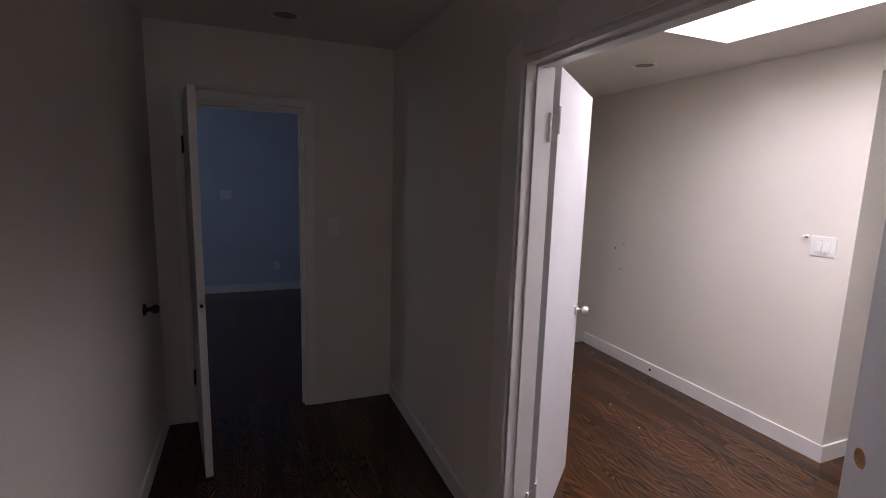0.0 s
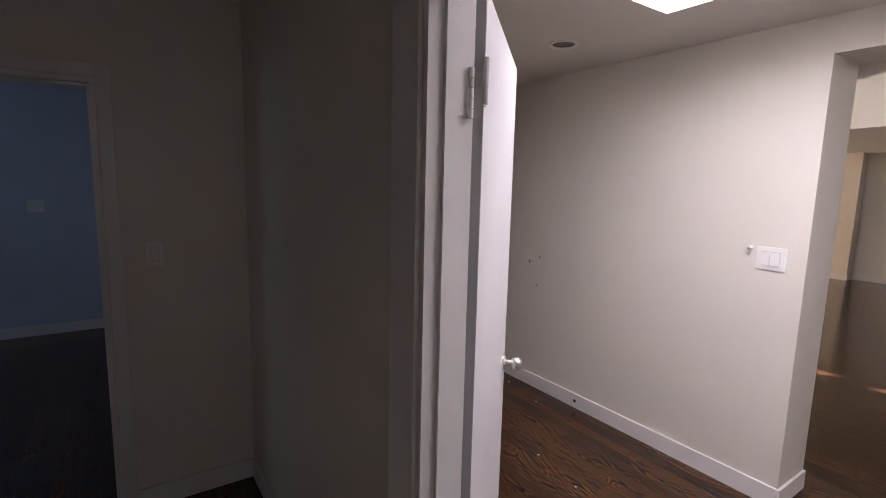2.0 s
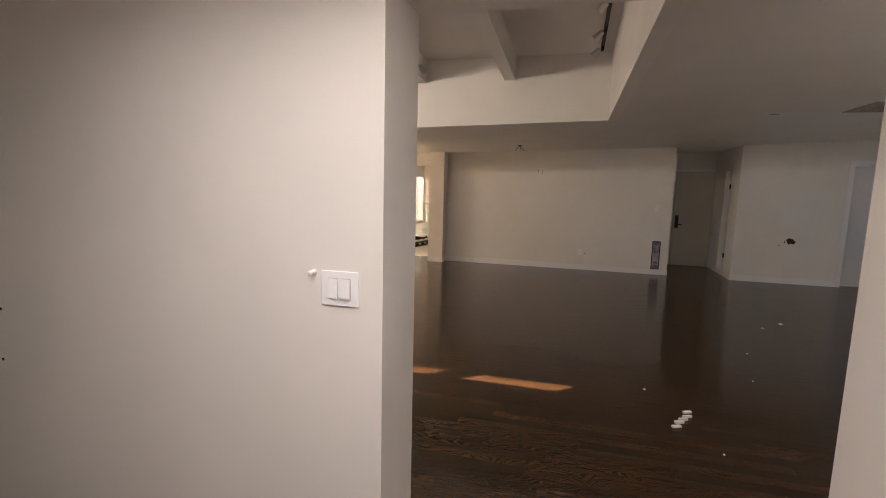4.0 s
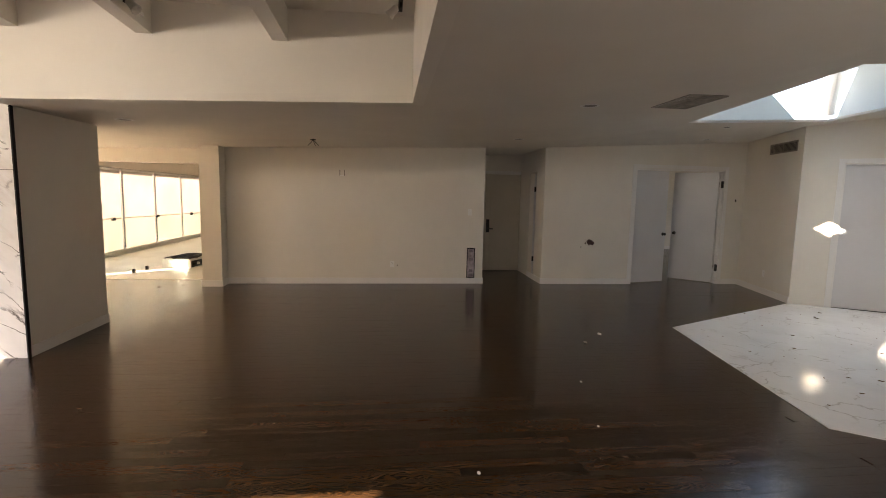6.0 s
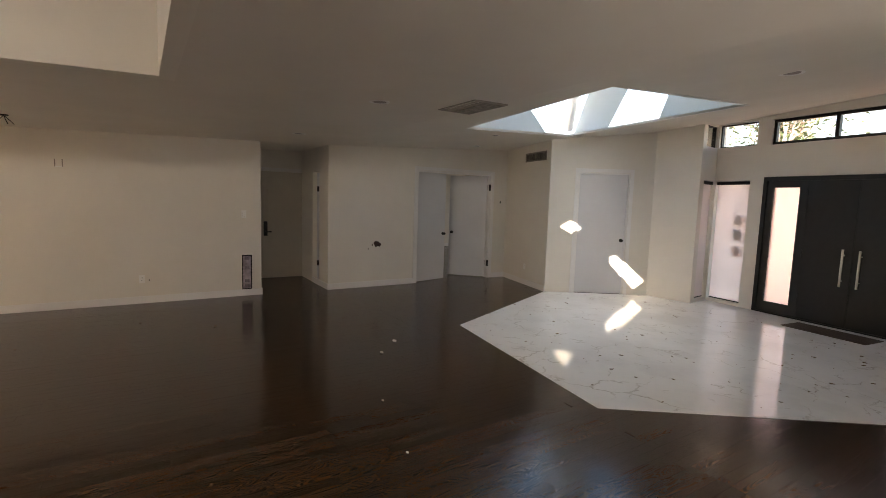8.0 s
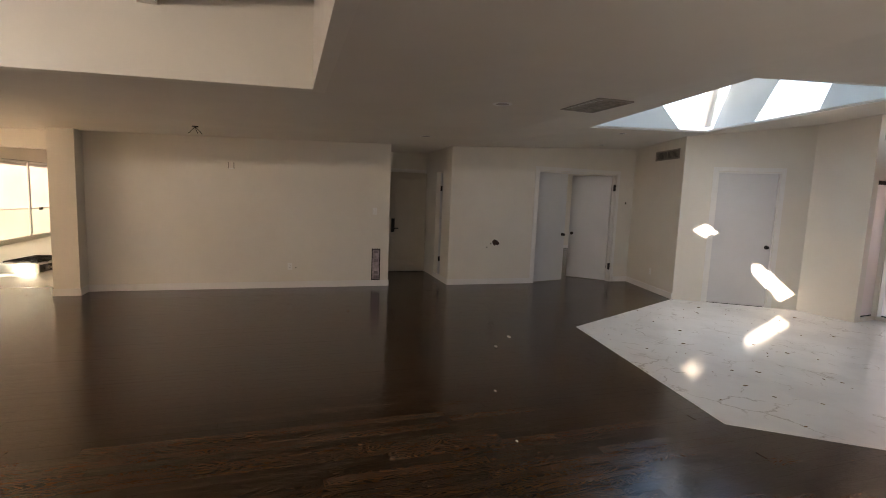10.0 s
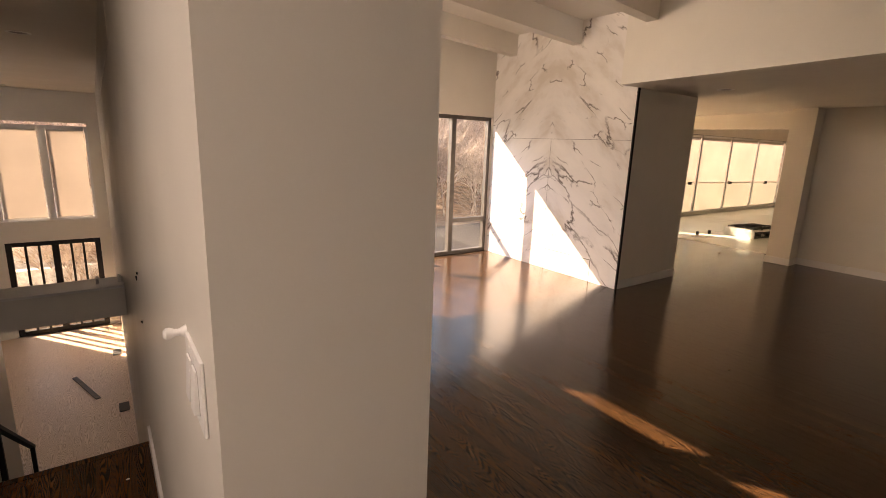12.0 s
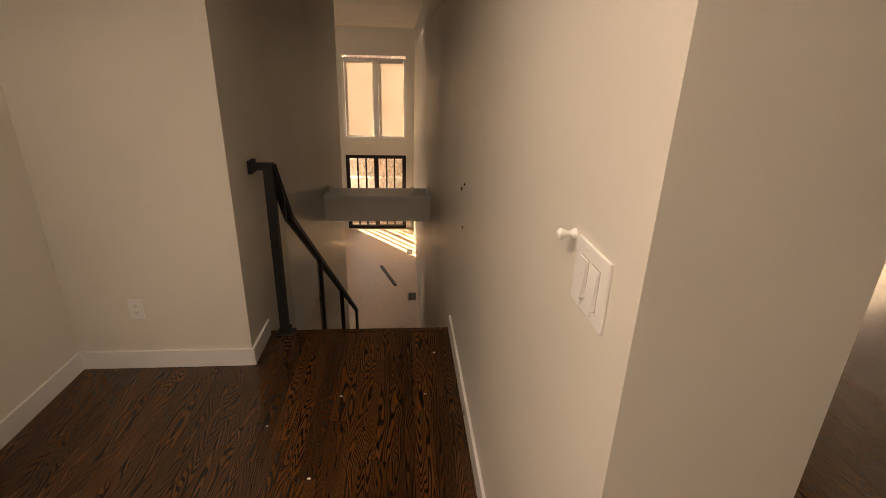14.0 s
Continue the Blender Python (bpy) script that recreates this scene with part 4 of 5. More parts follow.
# ---- small fittings ----
def wall_plate(name, m, label, category, w, h, rockers=0, sockets=0, blank=False):
    """A cover plate in its own axes: x along the wall, y out of it, z up."""
    ob = thing(name, (0, 0, 0), label, category)
    ob.matrix_world = m
    bm = bmesh.new()
    box(bm, -w / 2, 0.0003, -h / 2, w / 2, 0.006, h / 2, bevel=0.0025)
    part("cover", bm, PLASTIC, ob)
    for k in range(rockers):
        cx = (k - (rockers - 1) / 2) * 0.046
        bm = bmesh.new()
        vs = box(bm, cx - 0.016, 0.005, -0.033, cx + 0.016, 0.009, 0.033)
        for v in vs:
            if v.co.z < 0 and v.co.y > 0.007:
                v.co.y += 0.005
        part("rocker", bm, PLASTIC, ob)
        bm = bmesh.new()
        box(bm, cx - 0.0178, 0.005, -0.0352, cx + 0.0178, 0.0066, 0.0352)
        part("bezel", bm, VENT_GREY, ob, "grey groove round the rocker")
        for z in (-0.048, 0.048):
            bm = bmesh.new()
            tube(bm, (cx, 0.005, z), (cx, 0.0072, z), 0.0034, n=12)
            part("screw", bm, PLASTIC, ob)
    for k in range(sockets):
        cz = (k - 0.5) * 0.039
        bm = bmesh.new()
        lathe(bm, [(0.0165, 0.0), (0.0165, 0.0022), (0.015, 0.003)], Matrix.Translation((0, 0.0055, cz)) @ pose(0, 0, 0, -90))
        face = part("socket", bm, PLASTIC, ob)
        for dx, hh in ((-0.0065, 0.0045), (0.0065, 0.0038)):
            bm = bmesh.new()
            box(bm, dx - 0.0012, 0.0084, cz + 0.003 - hh, dx + 0.0012, 0.0089, cz + 0.003 + hh)
            part("slot", bm, DARK, face)
        bm = bmesh.new()
        tube(bm, (0, 0.0083, cz - 0.009), (0, 0.0089, cz - 0.009), 0.0024, n=10)
        part("slot", bm, DARK, face)
    return ob


wall_plate("light_switch", pose(3.243, 1.934, 1.279, 0, 0, 90), "white double rocker light switch by the opening", "light switch", 0.136, 0.118, 2)
wall_plate("light_switch", pose(0.66, 3.48, 1.257, 0, 0, 180), "single toggle switch on the dark corridor wall", "light switch", 0.074, 0.114, 1)
wall_plate("power_outlet", pose(1.537, 3.61, 0.359, 0, 0, 180), "white duplex outlet above the landing baseboard", "outlet", 0.072, 0.116, 0, 2)
wall_plate("power_outlet", pose(11.90, 1.03, 0.357, 0, 0, 90), "white outlet low on the long wall", "outlet", 0.072, 0.116, 0, 2)
wall_plate("light_switch", pose(11.90, -0.36, 1.31, 0, 0, 90), "white switch near the alcove corner", "light switch", 0.072, 0.116, 1)
wall_plate("wall_plate", pose(-0.13, 7.0, 1.293, 0, 0, 180), "blank white plate on the blue wall", "wall plate", 0.13, 0.116)
wall_plate("power_outlet", pose(0.47, 7.0, 0.33, 0, 0, 180), "white duplex outlet low on the blue wall", "outlet", 0.072, 0.116, 0, 2)
rm, _ = run_frame((11.86, -5.66), (10.16, -5.25))
wall_plate("power_outlet", rm @ pose(0.95, 0, 0.36, 0, 0, 180), "white outlet below the return grille", "outlet", 0.072, 0.116, 0, 2)
# white peg by the switch
bm = bmesh.new()
lathe(bm, [(0.011, 0), (0.010, 0.003), (0.0055, 0.010), (0.006, 0.017), (0.0095, 0.024), (0.0098, 0.030), (0.006, 0.034), (0.001, 0.035)], pose(3.243, 2.03, 1.328, 0, -90))
single("wall_peg", bm, PLASTIC, "small white peg screwed to the wall", "wall peg", smooth=True)
for y, z, r in ((3.63, 1.012, 0.010), (3.525, 1.06, 0.005), (3.54, 0.835, 0.005)):
    bm = bmesh.new()
    tube(bm, (3.2425, y, z - r), (3.240, y, z + r), 0.004, n=8)
    single("nail", bm, DARK, "old dark nail stuck in the wall", "nail", group="nails in the wall")
bm = bmesh.new()
box(bm, 3.224, 3.075, 0.045, 3.2262, 3.095, 0.065)
single("wire_hole", bm, DARK, "dark square hole cut in the baseboard", "hole")
# thermostat box, niche and broken plaster on the long walls
ob = thing("wall_box", (11.90, 1.91, 1.96), "small open metal bracket high on the wall", "bracket")
for y in (-0.045, 0.035):
    bm = bmesh.new()
    box(bm, -0.012, y, -0.05, -0.0005, y + 0.012, 0.05)
    part("arm", bm, plain("grey_metal", (0.30, 0.27, 0.24), 0.5, 0.3), ob)
bm = bmesh.new()
box(bm, -0.02, -0.035, -0.055, -0.0005, 0.037, -0.04)
part("foot", bm, PLASTIC, ob)
ob = thing("wall_niche", (11.90, -0.40, 0.38), "tall narrow open service box with bare fittings", "service box")
bm = bmesh.new()
for b in ((-0.075, -0.06, -0.28, 0.28), (0.06, 0.075, -0.28, 0.28), (-0.06, 0.06, 0.262, 0.28), (-0.06, 0.06, -0.28, -0.262)):
    box(bm, -0.006, b[0], b[2], -0.0005, b[1], b[3])
part("rim", bm, DARK, ob)
bm = bmesh.new()
box(bm, -0.003, -0.06, -0.262, -0.0008, 0.06, 0.262)
part("back", bm, plain("bare_tin", (0.36, 0.30, 0.33), 0.5, 0.2, 0.5, 9), ob, "stained bare metal back")
ZINC = plain("dull_zinc", (0.2, 0.17, 0.19), 0.5, 0.4, 0.4, 30)
for z in (-0.24, -0.16, 0.05, 0.2):
    bm = bmesh.new()
    box(bm, -0.018, -0.035, z, -0.003, 0.035, z + 0.045, bevel=0.004)
    part("bracket", bm, ZINC, ob)
rng = random.Random(5)
BROKEN = plain("broken_plaster", (0.06, 0.03, 0.025), 0.95, 0, 0.8, 40)
for k, (y, z, s) in enumerate(((-2.64, 0.785, 0.06), (-2.60, 0.80, 0.03), (-2.69, 0.775, 0.04), (-2.55, 0.77, 0.018), (-2.47, 0.70, 0.014))):
    bm = bmesh.new()
    n = 11
    pts = [(11.8585 - 0.0006 * k, y + s * rng.uniform(0.6, 1.1) * math.cos(2 * math.pi * i / n), z + s * rng.uniform(0.5, 1.2) * math.sin(2 * math.pi * i / n)) for i in range(n)]
    bm.faces.new([bm.verts.new(p) for p in pts])
    single("plaster_hole", bm, BROKEN, "ragged hole broken through the plaster", "hole", group="holes in the plaster")
for x, y, z in ((11.859, -5.50, 1.62),):
    bm = bmesh.new()
    box(bm, x - 0.003, y - 0.012, z - 0.025, x, y + 0.016, z + 0.02)
    single("plaster_hole", bm, DARK, "small dark hole in the plaster", "hole")
bm = bmesh.new()
box(bm, 11.885, 0.93, 0.33, 11.8995, 0.945, 0.345)
single("nail", bm, DARK, "old dark nail stuck in the wall", "nail", group="nails in the wall")


def downlight(x, y, z, r=0.085):
    ob = thing("downlight", (x, y, z), "unlit recessed ceiling downlight with white trim ring", "downlight", "ceiling downlights")
    bm = bmesh.new()
    lathe(bm, [(r * 0.70, 0.02), (r * 0.72, -0.001), (r * 0.80, -0.006), (r, -0.004), (r, 0.0), (r * 0.9, 0.003)], Matrix.Identity(4), 28)
    part("trim_ring", bm, TRIM, ob, "", True)
    bm = bmesh.new()
    lathe(bm, [(0.001, -0.001), (r * 0.70, -0.0015), (r * 0.7, 0.012)], Matrix.Identity(4), 28)
    part("lamp_face", bm, plain("grey_reflector", (0.22, 0.20, 0.19), 0.4, 0.3), ob)


for x, y, z in ((0.345, 3.06, 2.45), (2.665, 2.872, STAIR_CEIL), (2.45, 5.2, STAIR_CEIL), (1.83, 12.3, STAIR_CEIL), (1.85, 13.4, STAIR_CEIL), (2.72, 6.65, STAIR_CEIL)):
    downlight(x, y, z)
for x, y in ((7.78, -0.79), (10.54, -0.85), (8.88, 3.9), (5.66, -3.35), (9.85, -3.69), (11.3, -4.4)):
    downlight(x, y, ceil_z(x, y), 0.09)


VENT = plain("grey_vent", (0.30, 0.27, 0.24), 0.55, 0.2, 0.2)


def grille(name, m, w, h, slats, label, group=""):
    """A louvred vent: x along, z up, y out of the surface."""
    ob = thing(name, (0, 0, 0), label, "vent", group)
    ob.matrix_world = m
    bm = bmesh.new()
    for b in ((-w / 2, -w / 2 + 0.02, -h / 2, h / 2), (w / 2 - 0.02, w / 2, -h / 2, h / 2), (-w / 2 + 0.02, w / 2 - 0.02, h / 2 - 0.02, h / 2), (-w / 2 + 0.02, w / 2 - 0.02, -h / 2, -h / 2 + 0.02), (-0.008, 0.008, -h / 2 + 0.02, h / 2 - 0.02)):
        box(bm, b[0], 0.0005, b[2], b[1], 0.012, b[3])
    part("frame", bm, VENT, ob)
    bm = bmesh.new()
    box(bm, -w / 2 + 0.015, 0.0008, -h / 2 + 0.015, w / 2 - 0.015, 0.002, h / 2 - 0.015)
    part("backing", bm, plain("vent_dark", (0.05, 0.045, 0.04), 0.8), ob)
    for k in range(slats):
        z = -h / 2 + 0.02 + (k + 0.5) * (h - 0.04) / slats
        bm = bmesh.new()
        box(bm, -w / 2 + 0.02, -0.006, -0.0015, w / 2 - 0.02, 0.006, 0.0015, Matrix.Translation((0, 0.007, z)) @ pose(0, 0, 0, 40))
        part("slat", bm, VENT, ob)


grille("return_grille", rm @ pose(1.20, 0, 2.50, 0, 0, 180), 0.78, 0.17, 7, "painted return air grille high on the wall")
vx, vy = 7.52, -1.60
grille("ceiling_vent", pose(vx, vy, ceil_z(vx, vy), -90, 0, 0) @ pose(0, 0, 0, 0, 90, 0), 0.36, 0.60, 10, "painted louvred air vent in the ceiling")
# capped wires at a ceiling box
ob = thing("ceiling_box", (10.67, 2.21, ceil_z(10.67, 2.21)), "capped ceiling box with loose wires hanging", "ceiling box")
bm = bmesh.new()
tube(bm, (0, 0, 0), (0, 0, -0.012), 0.04)
part("cover", bm, BLACK, ob)
for k, (dx, dy) in enumerate(((0.02, 0.05), (-0.03, -0.02), (0.01, -0.05))):
    bm = bmesh.new()
    tube(bm, (0, 0, -0.01), (dx, dy, -0.06), 0.004, n=8)
    tube(bm, (dx, dy, -0.06), (dx * 0.3, dy * 1.6, -0.095), 0.004, n=8)
    part("wire", bm, BLACK, ob)


# ---- track lights ----
def track_head(ob, x, y, z, ax, ay):
    bm = bmesh.new()
    box(bm, x - 0.012, y - 0.012, z - 0.04, x + 0.012, y + 0.012, z, bevel=0.003)
    tube(bm, (x, y, z - 0.035), (x + ax * 0.06, y + ay * 0.06, z - 0.07), 0.006, n=8)
    part("stem", bm, BLACK, ob)
    bm = bmesh.new()
    m = Matrix.Translation((x + ax * 0.07, y + ay * 0.07, z - 0.06)) @ Vector((ax * 0.8, ay * 0.8, -0.7)).to_track_quat("Z", "Y").to_matrix().to_4x4()
    lathe(bm, [(0.018, -0.05), (0.028, -0.04), (0.034, 0.02), (0.042, 0.05), (0.036, 0.052), (0.02, 0.03)], m, 18)
    part("spot", bm, STEEL, ob, "satin metal spot head", True)


ob = thing("track_light", (0, 0, 0), "black ceiling track with small metal spot heads", "track light")
bm = bmesh.new()
slab(bm, [(5.6, 0.985), (7.62, 0.985), (7.62, 1.02), (5.6, 1.02)], lambda x, y: vault_z(x) - 0.001, lambda x, y: vault_z(x) - 0.03)
part("track", bm, BLACK, ob)
for x in (7.45, 6.95, 6.3):
    track_head(ob, x, 1.0, vault_z(x) - 0.03, 0.35, 0.9)
ob = thing("track_light", (0, 0, 0), "short row of steel spots on a ceiling beam", "track light")
bm = bmesh.new()
slab(bm, [(6.2, 3.055), (7.6, 3.055), (7.6, 3.074), (6.2, 3.074)], lambda x, y: beam_under(x) + 0.10, lambda x, y: beam_under(x) + 0.07)
part("track", bm, TRIM, ob)
for x in (7.3, 6.7):
    track_head(ob, x, 3.045, beam_under(x) + 0.09, -0.2, -0.8)

# floor register by the window
ob = thing("floor_register", (6.68, 6.39, 0.0005), "dark slotted floor register by the window", "floor vent", turn=-14)
bm = bmesh.new()
box(bm, -0.14, -0.035, 0, 0.14, 0.035, 0.003)
part("base", bm, BRONZE, ob)
for k in range(12):
    bm = bmesh.new()
    box(bm, -0.125 + k * 0.0215, -0.025, 0.003, -0.125 + k * 0.0215 + 0.010, 0.025, 0.005)
    part("slat", bm, BLACK, ob)

# ---- kitchen side: blinds, glass rail, cooktop ----
km, _ = run_frame((12.0, 7.6), (22.0, 7.6))
EDGES = (0.6, 2.2, 3.9, 5.55, 7.25, 9.15, 9.9)
glazing("window_6", km, 0.6, 9.9, 0.10, 2.10, 0.05, BRONZE, "long window wall behind drawn blinds", [(s, 0.07) for s in EDGES[1:-1]], n0=0.07, n1=0.13)
# hidden by the chimney; window and blinds added to light ceiling and column
nm2, _ = run_frame((9.38, 6.83), (12.2, 6.83))
glazing("window_9", nm2, 0.25, 2.45, 0.10, 2.05, 0.05, BRONZE, "unseen window pair added beside the chimney for its light", [(1.35, 0.07)], n0=0.07, n1=0.13)
for s0, s1 in ((0.27, 1.33), (1.37, 2.43)):
    blind("roller_blind", nm2, s0, s1, 0.105, 2.04, 0.03, "unseen cream blind added beside the chimney, extra translucent", TRIM, "chimney blinds", SHADE_UNSEEN)
for s0, s1 in zip(EDGES, EDGES[1:]):
    blind("roller_blind", km, s0 + 0.02, s1 - 0.02, 0.105, 2.09, 0.03, "cream roller blind drawn down over a tall window", TRIM, "kitchen blinds", SHADE_KITCHEN)
ob = thing("glass_railing", (0, 0, 0), "frameless glass railing with small black clamps", "railing")
gm, glen = run_frame((11.9, 6.10), (19.0, 5.20))
gx = 0.0
while gx < glen - 0.5:
    bm = bmesh.new()
    box(bm, gx + 0.01, -0.006, 0.03, gx + 1.29, 0.006, 1.06, gm)
    pn = part("glass_panel", bm, thin_glass("rail_glass", (0.93, 0.98, 0.96)) if gx == 0 else bpy.data.materials["rail_glass"], ob)
    for z in (0.06,):
        for sx in (0.2, 1.1):
            bm = bmesh.new()
            box(bm, gx + sx - 0.025, -0.02, 0.004, gx + sx + 0.025, 0.02, 0.08, gm, 0.003)
            part("clamp", bm, BLACK, ob)
    bm = bmesh.new()
    box(bm, gx + 0.60, -0.022, 1.03, gx + 0.66, 0.022, 1.085, gm, 0.003)
    part("clamp", bm, BLACK, ob)
    gx += 1.30
bm = bmesh.new()
box(bm, 0, -0.012, 1.06, glen, 0.012, 1.075, gm)
part("cap_rail", bm, STEEL, ob)

ob = thing("cooktop", (13.55, 5.14, 0.0045), "stainless steel gas cooktop with black grates on the floor", "cooktop", turn=-10)
bm = bmesh.new()
box(bm, 0, 0, 0, 0.92, 0.62, 0.17, bevel=0.006)
part("body", bm, plain("brushed_steel", (0.72, 0.71, 0.69), 0.3, 0.85, 0.05), ob)
bm = bmesh.new()
box(bm, 0.02, -0.012, 0.02, 0.90, 0.0, 0.15, bevel=0.004)
part("control_panel", bm, plain("dark_panel", (0.05, 0.05, 0.05), 0.3, 0.5), ob, "dark control panel")
for k in range(6):
    bm = bmesh.new()
    lathe(bm, [(0.032, 0), (0.030, 0.006), (0.022, 0.01), (0.020, 0.035), (0.014, 0.038)], Matrix.Translation((0.09 + 0.148 * k, -0.012, 0.085)) @ pose(0, 0, 0, 90), 16)
    part("knob", bm, STEEL if k % 2 else BLACK, ob, "", True)
for k in range(3):
    gx0 = 0.04 + k * 0.29
    bm = bmesh.new()
    for b in ((gx0, gx0 + 0.012, 0.05, 0.58), (gx0 + 0.25, gx0 + 0.262, 0.05, 0.58), (gx0 + 0.125, gx0 + 0.137, 0.05, 0.58)):
        box(bm, b[0], b[2], 0.19, b[1], b[3], 0.205)
    for y in (0.05, 0.18, 0.31, 0.44, 0.568):
        box(bm, gx0, y, 0.19, gx0 + 0.262, y + 0.012, 0.205)
    for x, y in ((gx0, 0.05), (gx0 + 0.25, 0.05), (gx0, 0.568), (gx0 + 0.25, 0.568)):
        box(bm, x, y, 0.17, x + 0.012, y + 0.012, 0.19)
    part("grate", bm, BLACK, ob, "black cast-iron grate")
    for y in (0.18, 0.45):
        bm = bmesh.new()
        lathe(bm, [(0.05, 0), (0.05, 0.01), (0.035, 0.014), (0.03, 0.02)], Matrix.Translation((gx0 + 0.131, y, 0.17)), 16)
        part("burner", bm, BLACK, ob, "", True)

# ---- stairs and hand rail ----
steps = 14
stair = thing("staircase", (2.67, 3.95, 0), "straight stair of dark oak treads going down", "stairs", kind="structure")
for k in range(steps):
    z = -2.7 + 2.7 * (1 - (k + 1) / (steps + 1))
    y = k * 0.262
    bm = bmesh.new()
    box(bm, -0.565, y - 0.02, z - 0.03, 0.565, y + 0.262, z, bevel=0.004)
    part("tread", bm, OAK_ONE, stair)
    bm = bmesh.new()
    box(bm, -0.565, y, z, 0.565, y + 0.018, z + 0.18 - 0.03)
    part("riser", bm, TRIM, stair)
bm = bmesh.new()
box(bm, 2.105, 3.93, -0.03, 3.238, 3.975, 0.002, bevel=0.004)
single("trim_stair_nosing", bm, OAK_ONE, "dark oak nosing at the head of the stair", "trim", "structure")
rail = thing("hand_rail", (2.17, 3.95, 0), "black painted metal hand rail with posts down the stair", "hand rail")


def bar(p, q, w=0.045, t=0.018):
    bm = bmesh.new()
    p, q = Vector(p), Vector(q)
    m = Matrix.Translation((p + q) / 2) @ (q - p).to_track_quat("Y", "Z").to_matrix().to_4x4()
    L = (q - p).length
    box(bm, -w / 2, -L / 2, -t / 2, w / 2, L / 2, t / 2, m, 0.003)
    return bm


part("post", bar((0.03, -0.01, 0.0), (0.03, -0.01, 1.04), 0.05, 0.05), BLACK, rail)
part("top_rail", bar((-0.05, -0.01, 1.055), (0.06, -0.01, 1.055), 0.05, 0.035), BLACK, rail)
bm = bmesh.new()
box(bm, -0.069, -0.055, 1.02, -0.045, 0.035, 1.09, bevel=0.004)
part("wall_flange", bm, BLACK, rail)
part("top_rail", bar((0.045, -0.01, 1.06), (0.08, 0.15, 0.70), 0.05, 0.035), BLACK, rail)
part("top_rail", bar((0.08, 0.14, 0.715), (0.08, 3.68, -1.83), 0.05, 0.035), BLACK, rail)
for y in (1.02, 2.22, 3.66):
    zt = 0.715 - 0.72 * (y - 0.14)
    part("post", bar((0.08, y, zt - 0.86), (0.08, y, zt), 0.04, 0.04), BLACK, rail)
bm = bmesh.new()
box(bm, -0.02, -0.05, 0.002, 0.09, 0.035, 0.012, bevel=0.003)
box(bm, 0.0, -0.03, 0.012, 0.07, 0.015, 0.05, bevel=0.006)
part("base_plate", bm, BLACK, rail)
bm = bmesh.new()
vs = []
for x in (0.079, 0.087):
    for y, z in ((0.03, 0.03), (0.98, -0.62), (0.98, 0.06), (0.17, 0.64), (0.03, 0.92)):
        vs.append(bm.verts.new((x, y, z)))
bm.faces.new(vs[:5])
bm.faces.new(list(reversed(vs[5:])))
for i in range(5):
    j = (i + 1) % 5
    bm.faces.new((vs[i], vs[j], vs[5 + j], vs[5 + i]))
part("glass_panel", bm, GLASS, rail, "clear glass infill panel")
# beam ledge
bm = bmesh.new()
box(bm, 2.102, 6.27, 0.25, 3.238, 6.62, 0.275, bevel=0.004)
single("trim_beam_ledge", bm, TRIM, "thin white ledge on the stairwell beam", "trim", "structure")
for x in (2.13, 3.04, 3.21):
    bm = bmesh.new()
    box(bm, x - 0.012, 6.40, 0.275, x + 0.012, 6.50, 0.33, bevel=0.003)
    single("wall_clip", bm, TRIM, "small white clip standing on the ledge", "clip", group="clips on the ledge")

# ---- lower room ----
lm, _ = run_frame((3.4, 14.0), (-3.0, 14.0))
glazing("window_7", lm, 0.37, 1.96, -0.23, 1.72, 0.05, TRIM, "tall upper window pair behind cream blinds", [(1.13, 0.13)], n0=-0.12, n1=-0.05)
for s0, s1 in ((0.43, 1.06), (1.20, 1.90)):
    blind("roller_blind", lm, s0, s1, -0.18, 1.68, -0.03, "cream roller blind drawn over the upper window", TRIM, "stairwell blinds")
ob = glazing("window_8", lm, 0.37, 1.96, -2.70, -0.66, 0.10, BLACK, "black-framed glazed garden doors", [(1.16, 0.12)], n0=-0.12, n1=-0.05)
for s in (0.68, 0.89, 1.43, 1.65):
    bm = bmesh.new()
    box(bm, s - 0.02, -0.12, -2.6, s + 0.02, -0.05, -0.76, lm)
    part("glazing_bar", bm, BLACK, ob)
bm = bmesh.new()
box(bm, 2.43 - 0.035, -0.55, -2.699, 2.43 + 0.035, 0.55, -2.68, Matrix.Translation((0.3, 10.05, 0)) @ pose(0, 0, 0, 0, 0, 18), 0.003)
single("loose_plank", bm, plain("grey_plank", (0.10, 0.085, 0.08), 0.6, 0, 0.3), "loose dark strip of wood lying on the lower floor", "plank")
for x, y in ((3.12, 9.78), (3.1, 12.2)):
    bm = bmesh.new()
    box(bm, x - 0.07, y - 0.15, -2.6995, x + 0.07, y + 0.15, -2.69, bevel=0.003)
    single("floor_register", bm, BLACK, "black floor register on the pale floor", "floor vent", group="lower floor registers")

# ---- litter on the floors ----
FOAM = plain("white_foam", (0.74, 0.72, 0.68), 0.8, 0, 0.08, 60)
for x, y in ((5.55, 0.30), (5.475, 0.315), (5.42, 0.352), (5.365, 0.388), (5.29, 0.42)):
    bm = bmesh.new()
    box(bm, -0.034, -0.013, 0.0, 0.034, 0.013, 0.018, bevel=0.006)
    o = single("foam_pad", bm, FOAM, "small white foam pad lying on the dark floor", "foam pad", group="foam pads in a row", smooth=True)
    o.matrix_world = pose(x, y, 0.001, 0, 0, -66)
LEAF = plain("dry_leaf", (0.16, 0.10, 0.055), 0.9, 0, 0.5, 30)
rng = random.Random(11)


